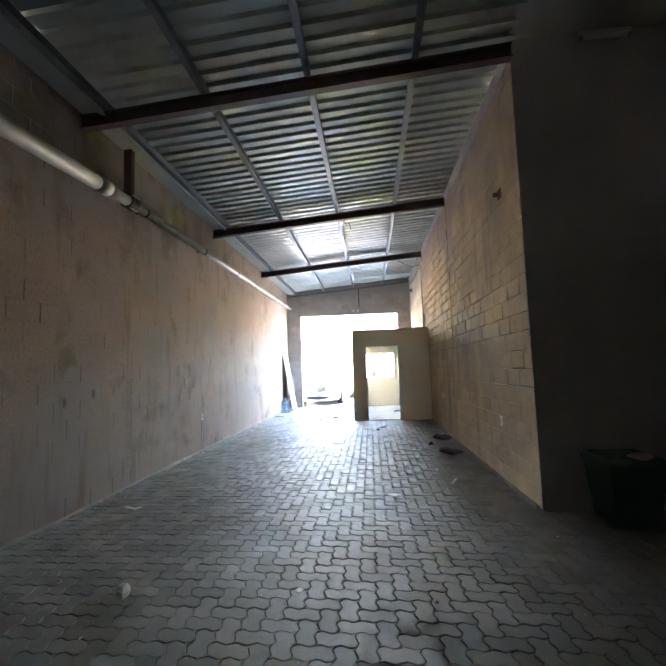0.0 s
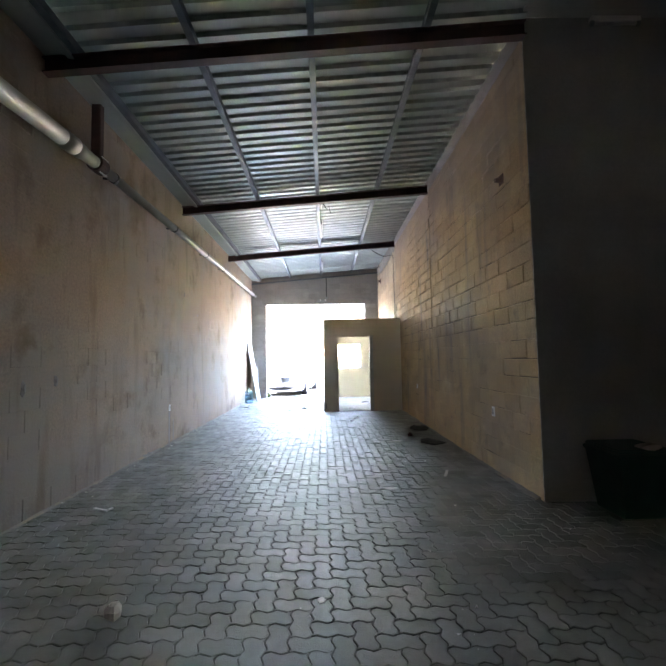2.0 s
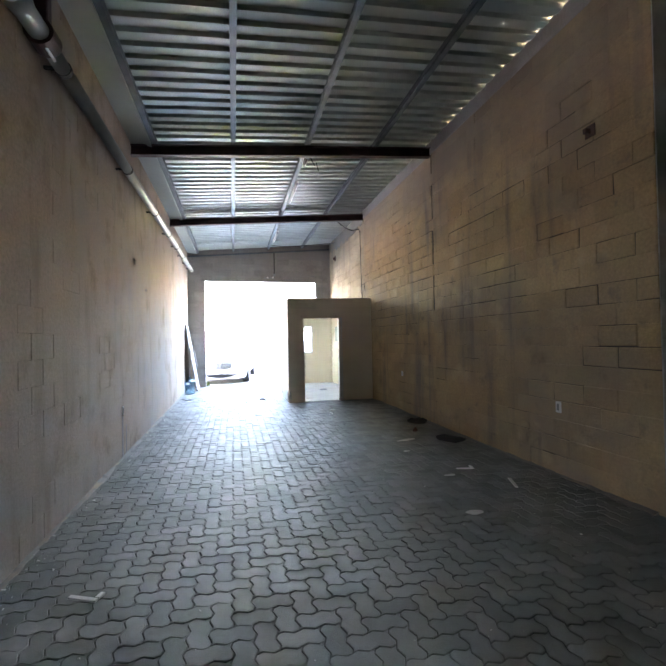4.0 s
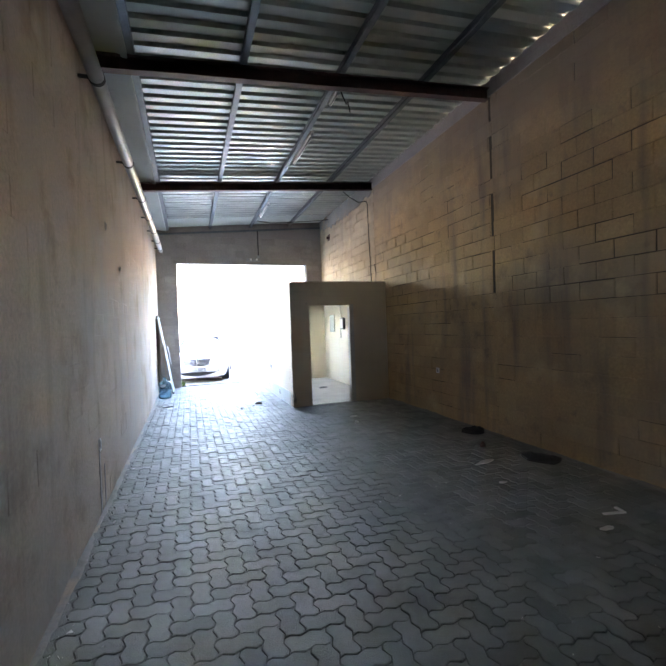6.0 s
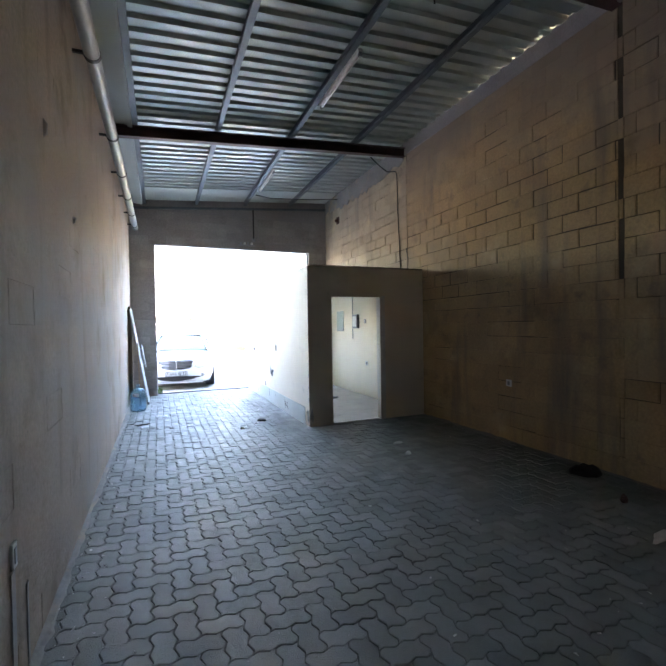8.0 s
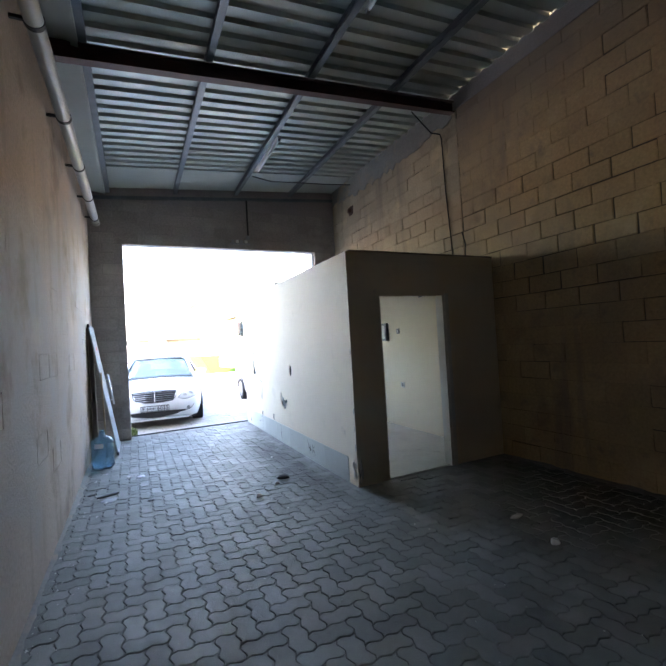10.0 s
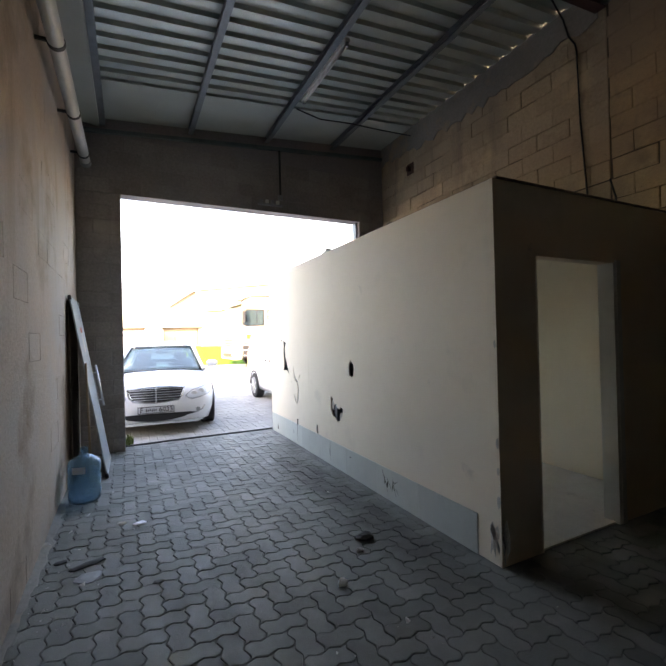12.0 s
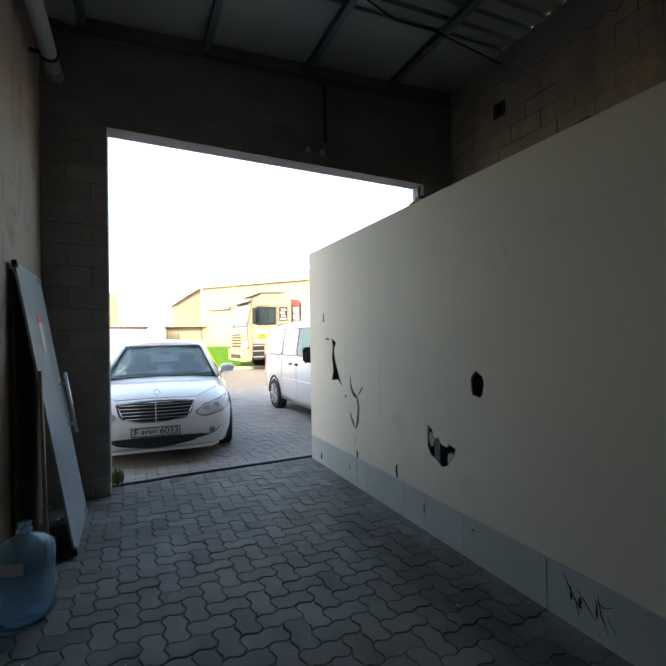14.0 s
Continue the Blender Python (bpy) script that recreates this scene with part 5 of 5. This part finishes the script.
wh = thing("warehouse", "sand-coloured gabled warehouse behind the shed", "warehouse", pose(4.7, 55, 0, 0, 0, -51))
part("wall", box(0, 26, 0, 14, -0.02, 6.6), M_SANDWALL, wh)
part("roof", prism([(-0.3, 6.55), (7.0, 8.6), (14.3, 6.55), (14.3, 6.75), (7.0, 8.85), (-0.3, 6.75)], "x", -0.3, 26.3), M_CORR, wh)
for k in range(5):
    w = part("window", box(1.2 + 4.6 * k, 3.4 + 4.6 * k, -0.06, 0.0, 2.0, 4.2), M_LOUVRE, wh)
    part("canopy", box(1.0 + 4.6 * k, 3.6 + 4.6 * k, -0.5, 0.0, 4.35, 4.6), M_CORR, w)
    for q in range(6):
        part("slat", box(1.3 + 4.6 * k, 3.3 + 4.6 * k, -0.10, -0.06, 2.15 + 0.34 * q, 2.35 + 0.34 * q), M_SANDWALL, w)
lean = thing("lean_to", "sand-coloured lean-to with a sloping roof beside the warehouse", "shed")
part("wall", prism([(2.2, -0.02), (4.75, -0.02), (4.75, 6.75), (2.2, 5.0)], "y", 56.0, 60.0), M_SANDWALL, lean)
part("roof", prism([(2.0, 4.92), (4.75, 6.80), (4.75, 6.90), (2.0, 5.02)], "y", 55.7, 60.2), M_CORR, lean)
tower = thing("stair_tower", "far sand-coloured tower with a thin mast", "tower")
part("shaft", box(-4.6, -3.0, 62, 64, 2.6, 6.6), M_SANDWALL, tower)
part("base", box(-4.8, -2.8, 61.8, 64.2, -0.02, 2.6), M_SANDWALL, tower)
part("mast", tube([(-2.72, 61.7, 0.0), (-2.72, 61.7, 7.4)], 0.12, 8), M_CORR, tower)
pole = thing("lamp_post", "thin grey street lamp post beyond the shed", "lamp post")
part("post", tube([(1.75, 61, 0), (1.75, 61, 5.0)], [0.09, 0.06], 8), M_CORR, pole)
part("head", box(1.55, 1.95, 60.8, 61.2, 5.0, 5.15, 0.03), M_CORR, pole)
rng = random.Random(31)
bm = bmesh.new()
for k in range(60):
    a, l, h = rng.uniform(0, 6.28), rng.uniform(0.03, 0.10), rng.uniform(0.05, 0.20)
    p = Vector((-1.86 + rng.gauss(0, 0.03), 16.99 + rng.gauss(0, 0.05), -0.01))
    q = p + Vector((l * math.cos(a) * 0.5, l * math.sin(a) * 0.5, h))
    s = Vector((-math.sin(a), math.cos(a), 0)) * 0.008
    m = (p + q) / 2 + Vector((0, 0, 0.01))
    v = [bm.verts.new(c) for c in (p - s * 0.4, p + s * 0.4, m + s, q, m - s)]
    bm.faces.new(v)
tagged(mesh_ob("weeds", bm, M_WEED), "small weed tuft at the foot of the jamb", "weeds", kind="stuff")

# ---- pieces: pavers and blocks ----
U = 0.1125
WAVE = ((0.0, 0.0), (0.25, 0.10), (0.75, -0.10))


def paver_outline(nx, ny):
    """Wavy outline of an nx by ny unit paver with its corner at the lattice origin."""
    pts = []
    for i in range(nx):
        pts += [((i + s) * U, w * U) for s, w in WAVE]
    for j in range(ny):
        pts += [((nx + w) * U, (j + s) * U) for s, w in WAVE]
    back = []
    for i in range(nx):
        back += [((i + s) * U, (ny + w) * U) for s, w in (*WAVE[1:], (1.0, 0.0))]
    pts += back[::-1]
    back = []
    for j in range(ny):
        back += [(w * U, (j + s) * U) for s, w in (*WAVE[1:], (1.0, 0.0))]
    pts += back[::-1]
    cx, cy = nx * U / 2, ny * U / 2
    kx, ky = 1 - 0.0038 / (nx * U), 1 - 0.0038 / (ny * U)
    return [((x - cx) * kx, (y - cy) * ky) for x, y in pts], (cx, cy)


def paver_geometry(nx, ny):
    out, c = paver_outline(nx, ny)
    n = len(out)
    kx, ky = 1 - 0.008 / (nx * U), 1 - 0.008 / (ny * U)
    vs = [(x, y, -0.020) for x, y in out] + [(x, y, -0.0035) for x, y in out] + [(x * kx, y * ky, 0.0) for x, y in out]
    fs = [tuple(range(2 * n, 3 * n))]
    for r in (0, 1):
        fs += [(r * n + k, r * n + (k + 1) % n, (r + 1) * n + (k + 1) % n, (r + 1) * n + k) for k in range(n)]
    return np.array(vs), fs, c


PAVER = {(2, 1): paver_geometry(2, 1), (1, 2): paver_geometry(1, 2)}


def herringbone(x0, x1, y0, y1):
    """Lower corners and sizes of a right-angled herringbone that covers the rectangle."""
    for j in range(math.floor(y0 / U) - 2, math.ceil(y1 / U) + 2):
        for i in range(math.floor(x0 / U) - 2, math.ceil(x1 / U) + 2):
            k = (i - j) % 4
            if k == 0:
                yield i, j, (2, 1)
            elif k == 2:
                yield i, j - 1, (1, 2)


def lay_pavers(name, x0, x1, y0, y1, parent, label, singles=None, drop=0.0, joined=None):
    rng = random.Random(4)
    meshes = {}
    for key, (vs, fs, c) in PAVER.items():
        me = bpy.data.meshes.new("paver")
        me.from_pydata(vs.tolist(), [], fs)
        me.materials.append(M_PAVER)
        meshes[key] = me
    all_v, all_f, base = [], [], 0
    count = 0
    for i, j, key in herringbone(x0, x1, y0, y1):
        vs, fs, c = PAVER[key]
        cx, cy = i * U + c[0], j * U + c[1]
        if not (x0 < cx < x1 and y0 < cy < y1):
            continue
        dz, ta, tb = rng.uniform(-0.0022, 0.0018) - drop, rng.gauss(0, 0.011), rng.gauss(0, 0.011)
        if singles and singles[0] < cx < singles[1] and singles[2] < cy < singles[3] and count < 300:
            ob = new("paver", meshes[key])
            ob.parent = parent
            ob.location, ob.rotation_euler = (cx, cy, dz), (ta, tb, rng.gauss(0, 0.004))
            count += 1
            continue
        w = vs.copy()
        w[:, 2] += dz + w[:, 0] * -tb + w[:, 1] * ta
        w[:, 0] += cx
        w[:, 1] += cy
        all_v.append(w)
        all_f += [tuple(base + k for k in f) for f in fs]
        base += len(vs)
    me = bpy.data.meshes.new(name)
    me.from_pydata(np.concatenate(all_v).tolist(), [], all_f)
    me.materials.append(joined or M_PAVERS)
    ob = new(name, me)
    ob.parent = parent
    return tagged(ob, label, kind="stuff")


def lay_blocks(name, wall, axis, face, a0, a1, z0, z1_at, sign, singles, breaks=(), bed=0.006, head=(0.004, 0.012), proud=0.012, seed=1, skip=None, hair=1.0, ch=0.004, tight=0.0, rough=0.002, mats=None, washed=None):
    """Courses of 0.4 x 0.2 m blocks on a wall face. axis: the way the wall runs; sign: the side that the face looks to."""
    rng = random.Random(seed)
    all_v, all_f, base, count, z, row = [], [], 0, 0, z0, 0
    while z < z1_at - 0.05:
        h = min(0.2, z1_at - z)
        a = a0 - (0.2 if row % 2 else 0.0)
        while a < a1:
            b0, b1 = max(a, a0), min(a + 0.4, a1)
            a += 0.4
            cuts = sorted([b0, *[c for c in breaks if b0 + 0.03 < c < b1 - 0.03], b1])
            for s0, s1 in zip(cuts, cuts[1:]):
                if s1 - s0 < 0.03 or (skip and skip((s0 + s1) / 2, z + h / 2)):
                    continue
                # where plaster was brushed over the wall most joints are filled flush
                full = rng.random() < (washed((s0 + s1) / 2, z + h / 2) if washed else tight)
                lined = bed and rng.random() < hair
                fine = 0.0022 * rng.random() if full and lined else 0.0
                g = fine if full else rng.uniform(*head) / 2
                gb = fine * 0.6 if full else bed / 2 * rng.uniform(0.1, 1.6)
                p = proud + (0.0 if full else rng.uniform(-2, 1.5) * rough)
                c = ch if not full else 0.0015 if lined else 0.0
                l0, l1, m0, m1 = s0 + g, s1 - g, z + gb, z + h - gb
                wob = 0.0 if full or bed < 0.003 else 0.0035
                ring0 = [(u + rng.uniform(-wob, wob), v + rng.uniform(-wob, wob)) for u, v in ((l0, m0), (l1, m0), (l1, m1), (l0, m1))]
                ring1 = [(u + c * a, v + c * b) for (u, v), (a, b) in zip(ring0, ((1, 1), (-1, 1), (-1, -1), (1, -1)))]
                vs = []
                for ring, d in ((ring0, -0.004), (ring0, p - 0.005), (ring1, p)):
                    for u, v in ring:
                        dd = face + sign * (d - 0.012 + (rng.uniform(-1, 1) * rough if d == p and not full else 0))
                        vs.append((dd, u, v) if axis == "y" else (u, dd, v))
                fs = [(8, 9, 10, 11)] + [(r * 4 + k, r * 4 + (k + 1) % 4, r * 4 + 4 + (k + 1) % 4, r * 4 + 4 + k) for r in (0, 1) for k in range(4)]
                mid = (s0 + s1) / 2
                if singles[0] < mid < singles[1] and singles[2] < z + h / 2 < singles[3] and count < 300:
                    me = bpy.data.meshes.new("block")
                    me.from_pydata(vs, [], fs)
                    me.materials.append(mats[0] if mats else M_BLOCK)
                    ob = new("block", me)
                    ob.parent = wall
                    count += 1
                else:
                    all_v += vs
                    all_f += [tuple(base + k for k in f) for f in fs]
                    base += 12
        z += 0.2
        row += 1
    if all_v:
        me = bpy.data.meshes.new(name)
        me.from_pydata(all_v, [], all_f)
        me.materials.append(mats[1] if mats else M_BLOCKS)
        ob = new(name, me)
        ob.parent = wall
        tagged(ob, kind="stuff")


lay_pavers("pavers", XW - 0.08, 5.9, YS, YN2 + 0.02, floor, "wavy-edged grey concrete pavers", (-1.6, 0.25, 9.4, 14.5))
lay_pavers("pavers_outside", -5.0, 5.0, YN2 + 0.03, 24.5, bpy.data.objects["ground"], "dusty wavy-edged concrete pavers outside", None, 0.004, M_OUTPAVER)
lay_blocks("blocks", wall_west, "y", XW, YS, YN, 0.0, 4.52, 1, (9.6, 16.0, 0.0, 3.6), bed=0.0012, head=(0.006, 0.022), proud=0.012, seed=2, rough=0.0, ch=0.002, hair=0.0, washed=lambda a, z: 0.72 if a < 6.5 else 0.9)


def east_wash(a, z):
    """Share of filled joints: high courses and the foot of the inner stretch are smeared over, the middle band is open."""
    if z > 3.9:
        return 0.85
    if z > 3.5:
        return 0.5
    if z < 1.9:
        return 0.8
    return 0.12 if a > 6.5 else 0.45


EAST_TOP = beam_z(XE) + 0.16
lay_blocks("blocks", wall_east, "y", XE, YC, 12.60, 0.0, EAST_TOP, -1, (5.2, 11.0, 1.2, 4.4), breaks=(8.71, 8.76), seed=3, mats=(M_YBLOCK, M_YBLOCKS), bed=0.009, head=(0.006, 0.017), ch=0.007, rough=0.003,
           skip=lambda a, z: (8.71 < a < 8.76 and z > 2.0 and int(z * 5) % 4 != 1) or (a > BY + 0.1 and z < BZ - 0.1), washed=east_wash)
lay_blocks("blocks", wall_east, "y", XE, 12.604, YN, 2.4, EAST_TOP, -1, (12.6, 16.7, 2.4, 4.6), seed=7, mats=(M_PBLOCK, M_PBLOCKS), bed=0.008, ch=0.006, rough=0.0025, washed=lambda a, z: 0.85 if z > 3.9 else 0.5)
lay_blocks("blocks", wall_north, "x", YN + 0.0, XW, -1.9, 0.0, 3.57, -1, (-3, 0, 0, 4), seed=5, bed=0.007, mats=(M_GBLOCK, M_GBLOCKS))
lay_blocks("blocks", wall_north, "x", YN + 0.0, 1.93, XE, 2.6, 3.57, -1, (0, 3, 2, 4), seed=6, bed=0.007, mats=(M_GBLOCK, M_GBLOCKS))
lay_blocks("blocks", wall_north, "x", YN + 0.0, XW, XE, 3.57, 4.37, -1, (-3, 3, 3, 5), seed=8, bed=0.005, mats=(M_GBLOCK, M_GBLOCKS), washed=lambda a, z: 0.55)
